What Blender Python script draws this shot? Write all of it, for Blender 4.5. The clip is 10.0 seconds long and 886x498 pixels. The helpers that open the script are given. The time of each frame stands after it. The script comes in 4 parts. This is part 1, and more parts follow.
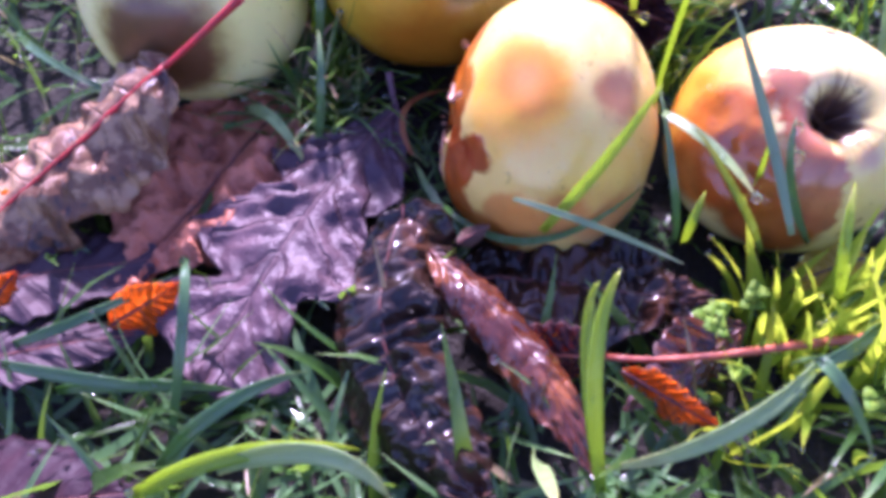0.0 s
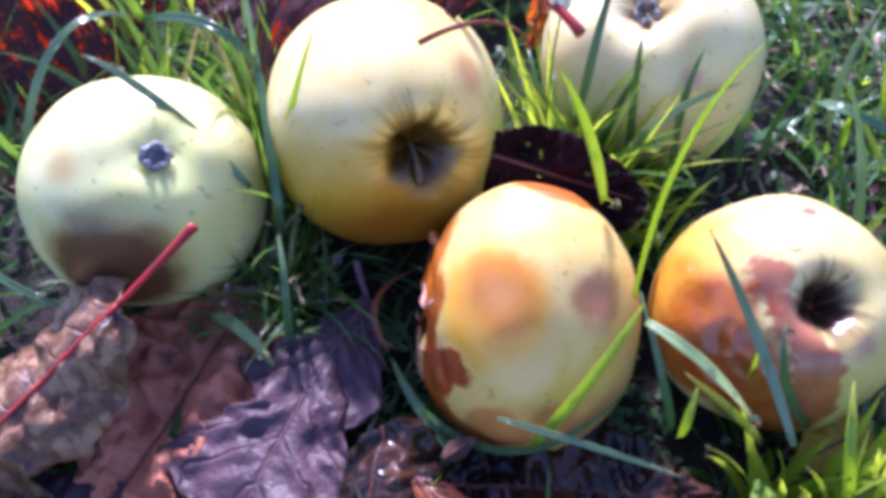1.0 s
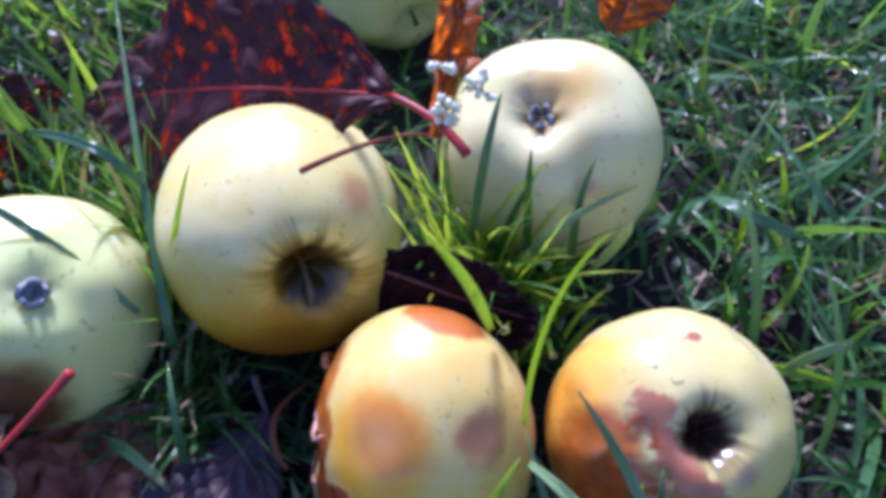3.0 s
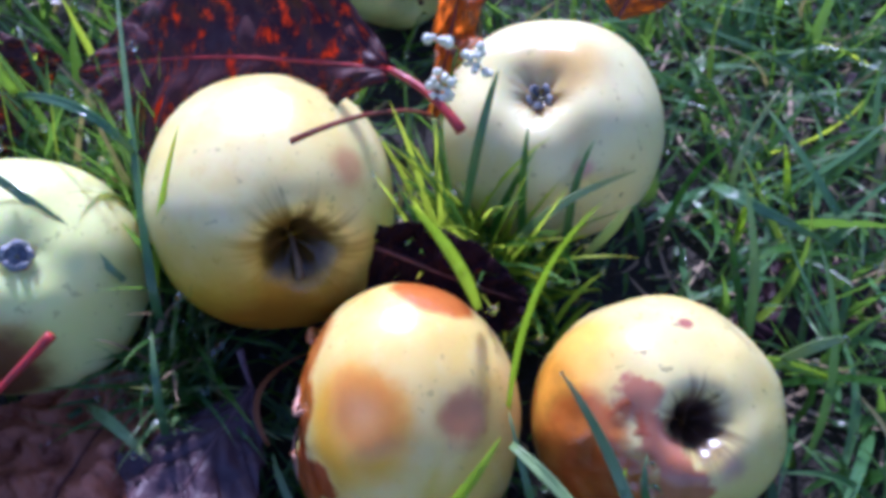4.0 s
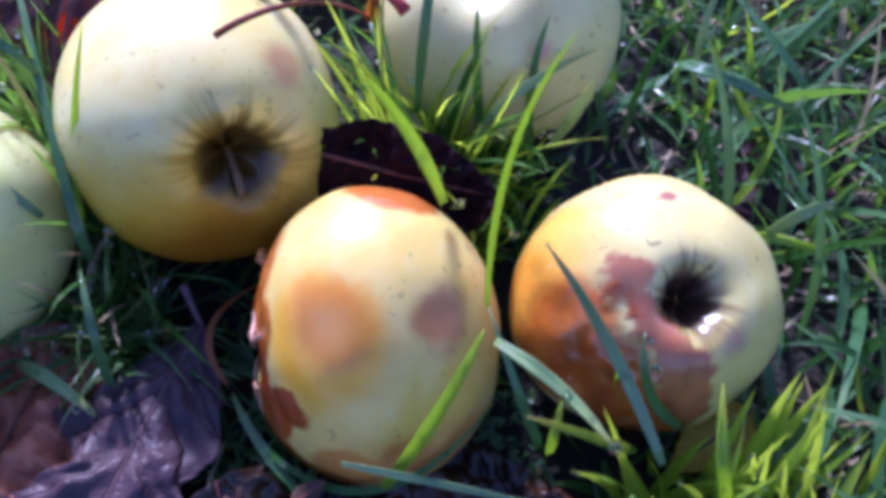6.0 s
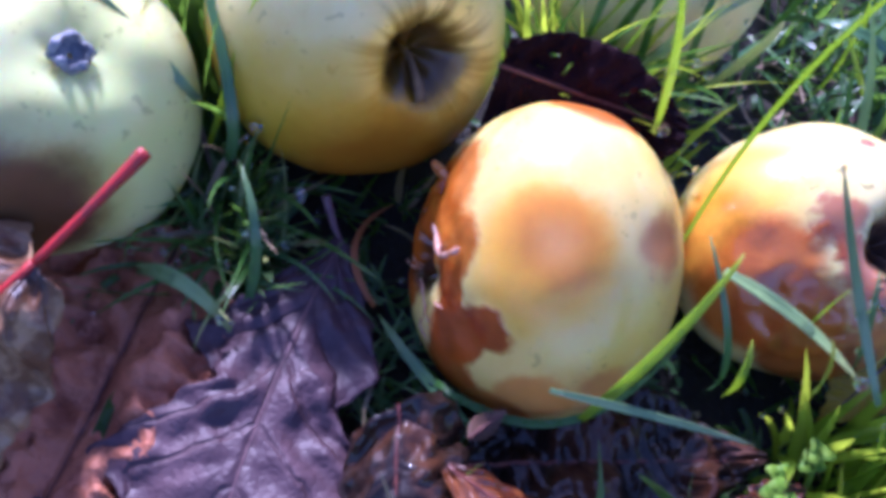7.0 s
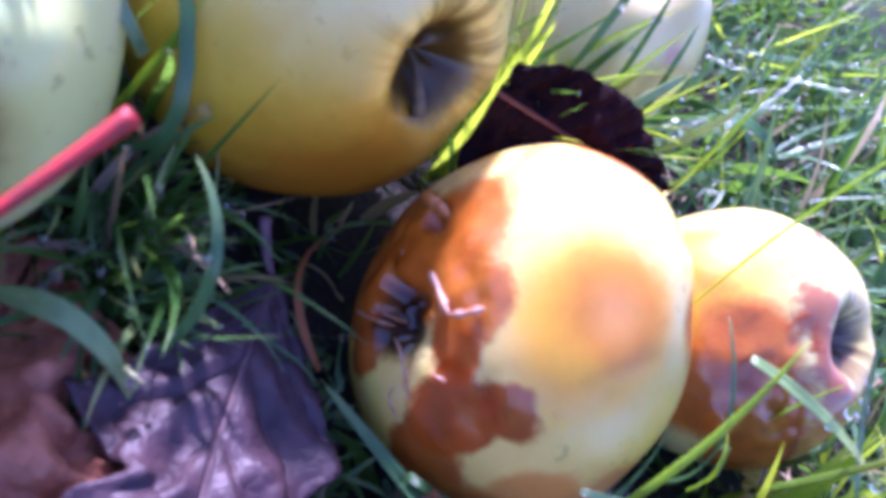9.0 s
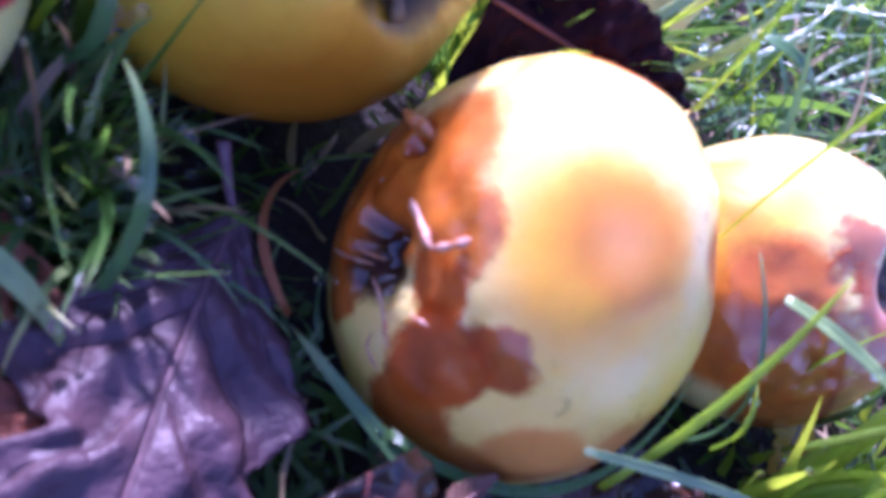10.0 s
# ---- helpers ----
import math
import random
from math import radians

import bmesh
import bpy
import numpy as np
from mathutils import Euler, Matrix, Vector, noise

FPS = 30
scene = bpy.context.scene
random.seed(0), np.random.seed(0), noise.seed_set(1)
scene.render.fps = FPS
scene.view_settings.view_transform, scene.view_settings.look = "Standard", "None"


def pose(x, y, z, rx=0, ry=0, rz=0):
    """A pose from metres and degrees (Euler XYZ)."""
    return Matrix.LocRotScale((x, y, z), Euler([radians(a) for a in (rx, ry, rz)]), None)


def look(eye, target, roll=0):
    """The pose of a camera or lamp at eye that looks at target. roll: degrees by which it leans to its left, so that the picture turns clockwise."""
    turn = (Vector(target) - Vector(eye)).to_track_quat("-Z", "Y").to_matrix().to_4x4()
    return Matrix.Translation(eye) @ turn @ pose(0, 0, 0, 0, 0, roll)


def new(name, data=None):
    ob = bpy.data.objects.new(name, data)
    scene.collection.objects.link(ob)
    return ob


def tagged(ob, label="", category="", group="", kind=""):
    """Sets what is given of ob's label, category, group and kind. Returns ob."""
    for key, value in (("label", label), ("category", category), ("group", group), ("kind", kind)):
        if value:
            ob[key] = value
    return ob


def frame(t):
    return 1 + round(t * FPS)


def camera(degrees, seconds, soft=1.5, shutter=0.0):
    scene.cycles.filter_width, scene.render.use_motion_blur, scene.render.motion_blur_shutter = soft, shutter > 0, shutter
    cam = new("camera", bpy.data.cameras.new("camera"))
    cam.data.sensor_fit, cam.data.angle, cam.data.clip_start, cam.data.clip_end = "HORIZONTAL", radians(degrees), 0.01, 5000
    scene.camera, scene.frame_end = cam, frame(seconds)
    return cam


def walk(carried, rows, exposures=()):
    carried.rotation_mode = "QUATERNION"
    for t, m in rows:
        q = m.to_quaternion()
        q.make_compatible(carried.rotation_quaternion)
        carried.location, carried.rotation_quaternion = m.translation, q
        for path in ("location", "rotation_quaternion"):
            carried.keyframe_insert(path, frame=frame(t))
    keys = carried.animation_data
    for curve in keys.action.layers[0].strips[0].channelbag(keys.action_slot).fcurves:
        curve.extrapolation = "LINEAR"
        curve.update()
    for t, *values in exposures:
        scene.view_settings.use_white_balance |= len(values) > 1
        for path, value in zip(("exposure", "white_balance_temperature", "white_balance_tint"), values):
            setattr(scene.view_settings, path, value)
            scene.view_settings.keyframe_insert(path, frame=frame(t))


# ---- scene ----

cam = camera(57.3, 10.0, soft=4.5)
cam.data.dof.use_dof = True
cam.data.dof.focus_distance, cam.data.dof.aperture_fstop = 0.28, 20.0
PATH = [
    (0, (0.0016, -0.1887, 0.2192), (-0.038, 0.4233, -0.5707), -2.47),
    (0.5, (0.0137, -0.1554, 0.2296), (-0.0072, 0.4895, -0.5344), -4.51),
    (1, (0.0057, -0.1385, 0.2436), (-0.0136, 0.5035, -0.5229), -6.06),
    (1.5, (0.0028, -0.1208, 0.2628), (0.0071, 0.5135, -0.5103), -6.03),
    (2, (-0.0059, -0.1052, 0.2696), (-0.0169, 0.5118, -0.5173), -8.35),
    (2.5, (0.0147, -0.1044, 0.2737), (0.0225, 0.5241, -0.5041), -6.42),
    (3.8, (0.0432, -0.1048, 0.2549), (0.0534, 0.5046, -0.5379), -4.07),
    (4, (0.0394, -0.1063, 0.2607), (0.0447, 0.511, -0.526), -3.95),
    (4.5, (0.0358, -0.1058, 0.2609), (0.0115, 0.5073, -0.5286), -6.41),
    (5, (0.0352, -0.1042, 0.256), (0.0226, 0.486, -0.5512), -6),
    (6.3, (0.0314, -0.1096, 0.2281), (0.1089, 0.4666, -0.5856), -4.36),
    (6.5, (0.0118, -0.1011, 0.2296), (0.0971, 0.46, -0.5937), -3.21),
    (7, (-0.0477, -0.0979, 0.2082), (0.1648, 0.4324, -0.6126), 12.41),
    (7.5, (-0.0765, -0.0815, 0.1923), (0.2648, 0.4184, -0.6037), 24.72),
    (8, (-0.0901, -0.0689, 0.1702), (0.3521, 0.3968, -0.5964), 33.53),
    (8.5, (-0.096, -0.0544, 0.1511), (0.4355, 0.3743, -0.5795), 38.33),
    (9, (-0.1002, -0.0557, 0.1524), (0.4955, 0.4107, -0.5015), 41.39),
    (9.5, (-0.0961, -0.0653, 0.1499), (0.4681, 0.377, -0.5472), 42.82),
    (10, (-0.0809, -0.0536, 0.1385), (0.4866, 0.3857, -0.558), 41.03),
]

EXPOSURES = [(0.0, 1.7, 5350, 65), (0.5, 1.66, 5250, 53), (1.0, 1.22, 5150, 45), (1.5, 0.97, 5050, 41), (2.0, 0.66, 4900, 36), (5.0, 0.66, 4720, 39), (6.5, 0.88, 4750, 44), (7.5, 1.3, 4850, 50), (8.5, 1.5, 4880, 56), (9.1, 1.54, 4880, 54), (10.0, 1.53, 4880, 64)]
walk(cam, [(t, look(eye, target, roll)) for t, eye, target, roll in PATH], EXPOSURES)

# ---- light ----
SUN_AZIMUTH, SUN_HEIGHT = 6.0, 44.0   # degrees left of straight ahead, degrees above the horizon
world = bpy.data.worlds.new("sky")
scene.world = world
world.use_nodes = True
wt = world.node_tree
sky = wt.nodes.new("ShaderNodeTexSky")
sky.sky_type = "NISHITA"
sky.sun_disc = False
sky.sun_elevation = radians(SUN_HEIGHT)
sky.sun_rotation = radians(-SUN_AZIMUTH)
wt.links.new(sky.outputs["Color"], wt.nodes["Background"].inputs["Color"])
wt.nodes["Background"].inputs["Strength"].default_value = 0.13
sun_lamp = bpy.data.lights.new("sun", "SUN")
sun_lamp.energy, sun_lamp.angle, sun_lamp.color = 4.6, radians(5.0), (1.0, 0.93, 0.82)
sun_from = Vector((-math.sin(radians(SUN_AZIMUTH)) * math.cos(radians(SUN_HEIGHT)),
                   math.cos(radians(SUN_AZIMUTH)) * math.cos(radians(SUN_HEIGHT)), math.sin(radians(SUN_HEIGHT))))
new("sun", sun_lamp).matrix_world = look(sun_from * 5, (0, 0, 0))


# ---- materials ----
class Nodes:
    """A short way to write node materials."""

    def __init__(self, name):
        self.mat = bpy.data.materials.new(name)
        self.mat.use_nodes = True
        self.tree = self.mat.node_tree
        self.bsdf = self.tree.nodes["Principled BSDF"]
        self.out = self.tree.nodes["Material Output"]

    def put(self, socket, value):
        if isinstance(value, bpy.types.NodeSocket):
            self.tree.links.new(value, socket)
        elif isinstance(value, (tuple, list)) and len(value) == 3 and socket.type == "RGBA":
            socket.default_value = (*value, 1)
        else:
            socket.default_value = value

    def node(self, kind, out=0, **sockets):
        n = self.tree.nodes.new(kind)
        for key, value in sockets.items():
            self.put(n.inputs[key], value)
        return n.outputs[out]

    def coord(self, which="Object"):
        return self.tree.nodes.new("ShaderNodeTexCoord").outputs[which]

    def noise(self, vector, scale, detail=4.0, rough=0.55, out="Fac", distortion=0.0):
        n = self.tree.nodes.new("ShaderNodeTexNoise")
        self.put(n.inputs["Vector"], vector)
        for key, value in (("Scale", scale), ("Detail", detail), ("Roughness", rough), ("Distortion", distortion)):
            n.inputs[key].default_value = value
        return n.outputs[out]

    def math(self, op, a, b=0.0, c=0.0, clamp=False):
        n = self.tree.nodes.new("ShaderNodeMath")
        n.operation, n.use_clamp = op, clamp
        for i, value in enumerate((a, b, c)):
            self.put(n.inputs[i], value)
        return n.outputs[0]

    def vec(self, op, a, b=(0, 0, 0), scale=None, out=0):
        n = self.tree.nodes.new("ShaderNodeVectorMath")
        n.operation = op
        self.put(n.inputs[0], a)
        if scale is None:
            self.put(n.inputs[1], b)
        else:
            self.put(n.inputs["Scale"], scale)
        return n.outputs["Value"] if op in ("DISTANCE", "LENGTH", "DOT_PRODUCT") else n.outputs[out]

    def ramp(self, value, lo, hi, a=0.0, b=1.0):
        n = self.tree.nodes.new("ShaderNodeMapRange")
        n.interpolation_type = "SMOOTHSTEP"
        for i, v in enumerate((value, lo, hi, a, b)):
            self.put(n.inputs[i], v)
        return n.outputs[0]

    def mix(self, fac, a, b):
        n = self.tree.nodes.new("ShaderNodeMix")
        n.data_type = "RGBA"
        self.put(n.inputs[0], fac)
        self.put(n.inputs[6], a)
        self.put(n.inputs[7], b)
        return n.outputs[2]

    def bump(self, height, strength, distance):
        n = self.tree.nodes.new("ShaderNodeBump")
        self.put(n.inputs["Height"], height)
        n.inputs["Strength"].default_value = strength
        n.inputs["Distance"].default_value = distance
        return n.outputs[0]

    def set(self, **sockets):
        for key, value in sockets.items():
            self.put(self.bsdf.inputs[key.replace("_", " ")], value)
        return self

    def translucent(self, color, amount):
        t = self.node("ShaderNodeBsdfTranslucent", Color=color)
        n = self.tree.nodes.new("ShaderNodeMixShader")
        self.put(n.inputs[0], amount)
        self.tree.links.new(self.bsdf.outputs[0], n.inputs[1])
        self.tree.links.new(t, n.inputs[2])
        self.tree.links.new(n.outputs[0], self.out.inputs["Surface"])
        return self


def grass_material(name, dark, light, tip, through_color, amount=0.35, dry=0.12, rough=0.27):
    """Blade of grass: V runs from root (0) to tip (1), every blade has its own tone."""
    n = Nodes(name)
    uv = n.coord("UV")
    sep = n.tree.nodes.new("ShaderNodeSeparateXYZ")
    n.put(sep.inputs[0], uv)
    geo = n.tree.nodes.new("ShaderNodeNewGeometry").outputs["Random Per Island"]
    stripe = n.noise(n.vec("MULTIPLY", uv, (14.0, 1.5, 1.0)), 1.0, 2.0)
    blotch = n.noise(n.coord(), 90.0, 3.0)
    col = n.mix(geo, dark, light)
    col = n.mix(n.math("MULTIPLY", stripe, 0.5), col, light)
    col = n.mix(n.ramp(n.math("ADD", sep.outputs[1], n.math("MULTIPLY", blotch, 0.5)), 0.85, 1.45), col, tip)
    dead = n.math("LESS_THAN", n.math("FRACT", n.math("MULTIPLY", geo, 17.3)), dry)
    col = n.mix(n.math("MULTIPLY", dead, 0.85), col, (0.36, 0.27, 0.15))
    wave = n.math("SINE", n.math("MULTIPLY", sep.outputs[0], 44.0))
    n.set(Base_Color=col, Roughness=n.math("ADD", rough - 0.14, n.math("MULTIPLY", blotch, 0.25)), Specular_IOR_Level=0.6,
          Normal=n.bump(n.math("ADD", wave, n.math("MULTIPLY", blotch, 1.5)), 0.35, 0.0002))
    return n.translucent(n.mix(n.math("MULTIPLY", dead, 0.8), through_color, (0.4, 0.28, 0.1)), amount).mat


GRASS = grass_material("grass", (0.009, 0.036, 0.012), (0.045, 0.125, 0.022), (0.12, 0.20, 0.04), (0.24, 0.46, 0.035), 0.32, 0.08)
GRASS_DEEP = grass_material("deep_green_grass", (0.03, 0.10, 0.02), (0.06, 0.16, 0.03), (0.12, 0.22, 0.04), (0.2, 0.42, 0.04), 0.3, 0.0)
GRASS_BLUE = grass_material("blue_green_grass", (0.022, 0.075, 0.024), (0.10, 0.21, 0.075), (0.21, 0.30, 0.11), (0.2, 0.4, 0.06), 0.24, 0.0, 0.17)
# Brighter, yellower copy of the grass, with the sunlit look put into its colour.
GRASS_SUNLIT = grass_material("sunlit_grass_copy", (0.14, 0.28, 0.02), (0.24, 0.40, 0.03), (0.45, 0.44, 0.05), (0.6, 0.75, 0.03), 0.55, 0.0)
GRASS_PALE = grass_material("pale_grass", (0.16, 0.27, 0.08), (0.28, 0.40, 0.14), (0.45, 0.42, 0.12), (0.45, 0.52, 0.15), 0.25, 0.0)
# Paler green that paints the sky's reflection on wet blades into their colour.
GRASS_SHEEN = grass_material("painted_sheen_grass", (0.09, 0.18, 0.06), (0.19, 0.29, 0.13), (0.30, 0.36, 0.18), (0.3, 0.42, 0.15), 0.2, 0.0, 0.2)
GRASS_RUST = grass_material("rust_grass", (0.22, 0.07, 0.02), (0.34, 0.12, 0.03), (0.3, 0.1, 0.03), (0.6, 0.2, 0.03), 0.3, 0.0, 0.5)
STRAW = grass_material("straw", (0.16, 0.10, 0.055), (0.36, 0.27, 0.17), (0.3, 0.2, 0.1), (0.3, 0.2, 0.1), 0.15, 0.0, 0.6)
GRASS_TIPPED = grass_material("orange_tipped_grass", (0.1, 0.2, 0.03), (0.2, 0.34, 0.05), (0.62, 0.32, 0.12), (0.55, 0.6, 0.08), 0.4, 0.0)


def soil_material():
    n = Nodes("soil")
    c = n.coord()
    big, small = n.noise(c, 35.0, 5.0), n.noise(c, 420.0, 4.0)
    far = n.noise(c, 1.3, 4.0)
    col = n.mix(big, (0.006, 0.005, 0.004), (0.022, 0.016, 0.010))
    col = n.mix(n.ramp(small, 0.55, 0.75), col, (0.04, 0.027, 0.014))
    col = n.mix(n.math("MULTIPLY", n.ramp(n.vec("LENGTH", c), 0.4, 0.8), n.ramp(far, 0.25, 0.6, 0.6, 1.0)), col, (0.03, 0.075, 0.016))
    n.set(Base_Color=col, Roughness=0.85, Normal=n.bump(n.math("ADD", big, small), 0.9, 0.004))
    return n.mat


SOIL = soil_material()


def leaf_material(name, base, patch, vein, rough=0.45, gloss=0.5, patch_scale=60.0, patch_level=(0.5, 0.65), veins=9.0,
                  through_color=None, amount=0.0, through_level=(0.52, 0.6), spots=None, coat=0.0, relief=0.35, fine=2.0, ribbed=1.0):
    """A dead leaf: U runs along the midrib, V across it (-1 to 1), with side veins, blotches, spots and wrinkles."""
    n = Nodes(name)
    uv, c = n.coord("UV"), n.coord()
    sep = n.tree.nodes.new("ShaderNodeSeparateXYZ")
    n.put(sep.inputs[0], uv)
    across = n.math("ABSOLUTE", sep.outputs[1])
    wob = n.noise(c, 70.0, 3.0)
    phase = n.math("ADD", n.math("SUBTRACT", n.math("MULTIPLY", sep.outputs[0], veins), n.math("MULTIPLY", across, 1.6)), n.math("MULTIPLY", wob, 0.6))
    side = n.math("ABSOLUTE", n.math("SUBTRACT", n.math("FRACT", phase), 0.5))
    side = n.ramp(side, 0.0, 0.1, ribbed, 0.0)
    mid = n.ramp(across, 0.0, 0.07, 1.0, 0.0)
    net = n.tree.nodes.new("ShaderNodeTexVoronoi")
    net.feature = "DISTANCE_TO_EDGE"
    n.put(net.inputs["Vector"], c)
    net.inputs["Scale"].default_value = 420.0
    cells = n.ramp(net.outputs["Distance"], 0.0, 0.25)
    blot = n.noise(c, patch_scale, 5.0, 0.6)
    grain = n.noise(c, 900.0, 3.0)
    col = n.mix(n.ramp(blot, *patch_level), base, patch)
    col = n.mix(n.math("MULTIPLY", grain, 0.35), col, vein)
    if spots:
        col = n.mix(n.ramp(n.noise(c, spots[1], 2.0), spots[2], spots[2] + 0.05), col, spots[0])
    col = n.mix(n.math("MULTIPLY", n.math("MAXIMUM", n.math("MULTIPLY", side, 0.5), mid), 0.6), col, vein)
    height = n.math("ADD", n.math("MULTIPLY", n.math("MAXIMUM", side, mid), -0.8), n.math("ADD", n.math("MULTIPLY", cells, 0.12), n.math("MULTIPLY", n.noise(c, 75.0, 3.0), fine)))
    n.set(Base_Color=col, Roughness=n.math("ADD", rough - 0.1, n.math("MULTIPLY", blot, 0.25)), Specular_IOR_Level=gloss,
          Normal=n.bump(height, relief, 0.0012), Coat_Weight=coat, Coat_Roughness=0.06)
    if through_color:
        mask = n.math("MULTIPLY", n.ramp(n.noise(n.vec("MULTIPLY", uv, (19.0, 3.2, 1.0)), 1.0, 5.0, 0.7, distortion=0.3), *through_level), amount)
        n.translucent(through_color, mask)
    return n.mat


LEAF_OAK = leaf_material("purple_oak_leaf", (0.062, 0.033, 0.043), (0.115, 0.066, 0.076), (0.055, 0.028, 0.032), 0.5, 0.4, 55.0, veins=7.0, relief=0.7)
LEAF_RUST = leaf_material("rust_leaf", (0.52, 0.19, 0.10), (0.32, 0.105, 0.06), (0.18, 0.06, 0.04), 0.5, 0.35, 110.0, relief=1.0, fine=4.0, ribbed=0.15)
LEAF_MOTTLED = leaf_material("mottled_tan_leaf", (0.33, 0.20, 0.10), (0.12, 0.05, 0.018), (0.10, 0.045, 0.025), 0.4, 0.45, 85.0, (0.42, 0.54),
                             spots=((0.03, 0.018, 0.018), 85.0, 0.6), through_color=(0.9, 0.3, 0.02), amount=0.5, through_level=(0.62, 0.7), relief=0.6)
LEAF_PURPLE = leaf_material("grey_purple_leaf", (0.045, 0.025, 0.032), (0.068, 0.04, 0.046), (0.05, 0.027, 0.03), 0.55, 0.3, 45.0)
LEAF_DARK = leaf_material("dark_plum_leaf", (0.022, 0.008, 0.014), (0.038, 0.012, 0.018), (0.03, 0.012, 0.016), 0.55, 0.18, 40.0)
LEAF_BLACK = leaf_material("wet_black_leaf", (0.012, 0.006, 0.003), (0.065, 0.022, 0.008), (0.02, 0.008, 0.006), 0.5, 0.12, 45.0, coat=0.65, relief=0.6, fine=2.0)
LEAF_CHESTNUT = leaf_material("wet_chestnut_leaf", (0.075, 0.018, 0.006), (0.24, 0.07, 0.012), (0.03, 0.009, 0.006), 0.3, 0.4, 60.0, coat=0.7,
                              through_color=(0.9, 0.22, 0.02), amount=0.35, relief=0.3, fine=2.0)
LEAF_RED = leaf_material("dark_red_leaf", (0.028, 0.009, 0.011), (0.05, 0.014, 0.013), (0.12, 0.024, 0.016), 0.5, 0.22, 45.0, veins=8.0,
                         through_color=(0.98, 0.24, 0.03), amount=1.0, through_level=(0.50, 0.68), relief=0.3, fine=1.5)
LEAF_PLUM = leaf_material("black_plum_leaf", (0.008, 0.004, 0.006), (0.018, 0.007, 0.009), (0.03, 0.008, 0.008), 0.75, 0.06, 45.0, veins=8.0,
                          through_color=(0.9, 0.12, 0.02), amount=0.45, through_level=(0.60, 0.74), relief=0.6, fine=2.0)
LEAF_TAN = leaf_material("orange_brown_leaf", (0.30, 0.11, 0.025), (0.07, 0.025, 0.012), (0.06, 0.02, 0.01), 0.5, 0.4, 70.0, (0.44, 0.58),
                         through_color=(1.0, 0.45, 0.05), amount=0.85, through_level=(0.38, 0.56), relief=0.7)
LEAF_ORANGE = leaf_material("orange_leaf", (0.33, 0.10, 0.02), (0.2, 0.05, 0.015), (0.1, 0.03, 0.01), 0.5, 0.4, 60.0,
                            through_color=(1.0, 0.42, 0.02), amount=0.9, through_level=(0.30, 0.55))
LEAF_YELLOW = leaf_material("yellow_leaf", (0.50, 0.36, 0.03), (0.38, 0.22, 0.02), (0.3, 0.15, 0.03), 0.5, 0.4, 60.0,
                            through_color=(0.8, 0.5, 0.03), amount=0.4, through_level=(0.3, 0.5))
LEAF_BROWN = leaf_material("brown_leaf", (0.15, 0.08, 0.05), (0.10, 0.05, 0.035), (0.06, 0.03, 0.02), 0.5, 0.4, 45.0)


def plain_material(name, color, other, rough=0.4, scale=300.0, gloss=0.5, coat=0.0):
    n = Nodes(name)
    f = n.noise(n.coord(), scale, 4.0)
    n.set(Base_Color=n.mix(n.ramp(f, 0.35, 0.65), color, other), Roughness=rough, Specular_IOR_Level=gloss, Normal=n.bump(f, 0.3, 0.0005), Coat_Weight=coat)
    return n.mat


STALK_RED = plain_material("red_stalk", (0.42, 0.022, 0.02), (0.26, 0.03, 0.025), 0.45, gloss=0.3, coat=0.1)
STALK_BROWN = plain_material("brown_stalk", (0.08, 0.02, 0.016), (0.15, 0.04, 0.025), 0.4)
STALK_RUST = plain_material("rust_stalk", (0.20, 0.035, 0.02), (0.12, 0.03, 0.02), 0.6, gloss=0.25)
STALK_PLUM = plain_material("plum_vein", (0.10, 0.05, 0.06), (0.16, 0.085, 0.09), 0.5)
STALK_ORANGE = plain_material("orange_stalk", (0.42, 0.09, 0.03), (0.3, 0.06, 0.03), 0.3, coat=0.5)
SHRED = plain_material("torn_skin", (0.38, 0.15, 0.065), (0.52, 0.29, 0.20), 0.4, 500.0, coat=0.4)
ROT_FLESH = plain_material("rotten_flesh", (0.42, 0.12, 0.02), (0.56, 0.22, 0.06), 0.3, 260.0, coat=0.5)
STEM_APPLE = plain_material("apple_stem", (0.07, 0.04, 0.02), (0.16, 0.1, 0.04), 0.6)
SEPAL = plain_material("sepals", (0.15, 0.16, 0.18), (0.27, 0.27, 0.27), 0.7, 700.0)
WEED = plain_material("weed_green", (0.07, 0.16, 0.012), (0.15, 0.24, 0.02), 0.6, gloss=0.2)
BUD = plain_material("white_bud", (0.80, 0.78, 0.60), (0.66, 0.66, 0.42), 0.3, coat=0.6)
CLOVER = plain_material("clover_green", (0.1, 0.2, 0.05), (0.2, 0.33, 0.1), 0.45)


def dew_material():
    n = Nodes("dew")
    n.set(Base_Color=(1, 1, 1), Roughness=0.0, IOR=1.33, Transmission_Weight=1.0)
    return n.mat


DEW = dew_material()


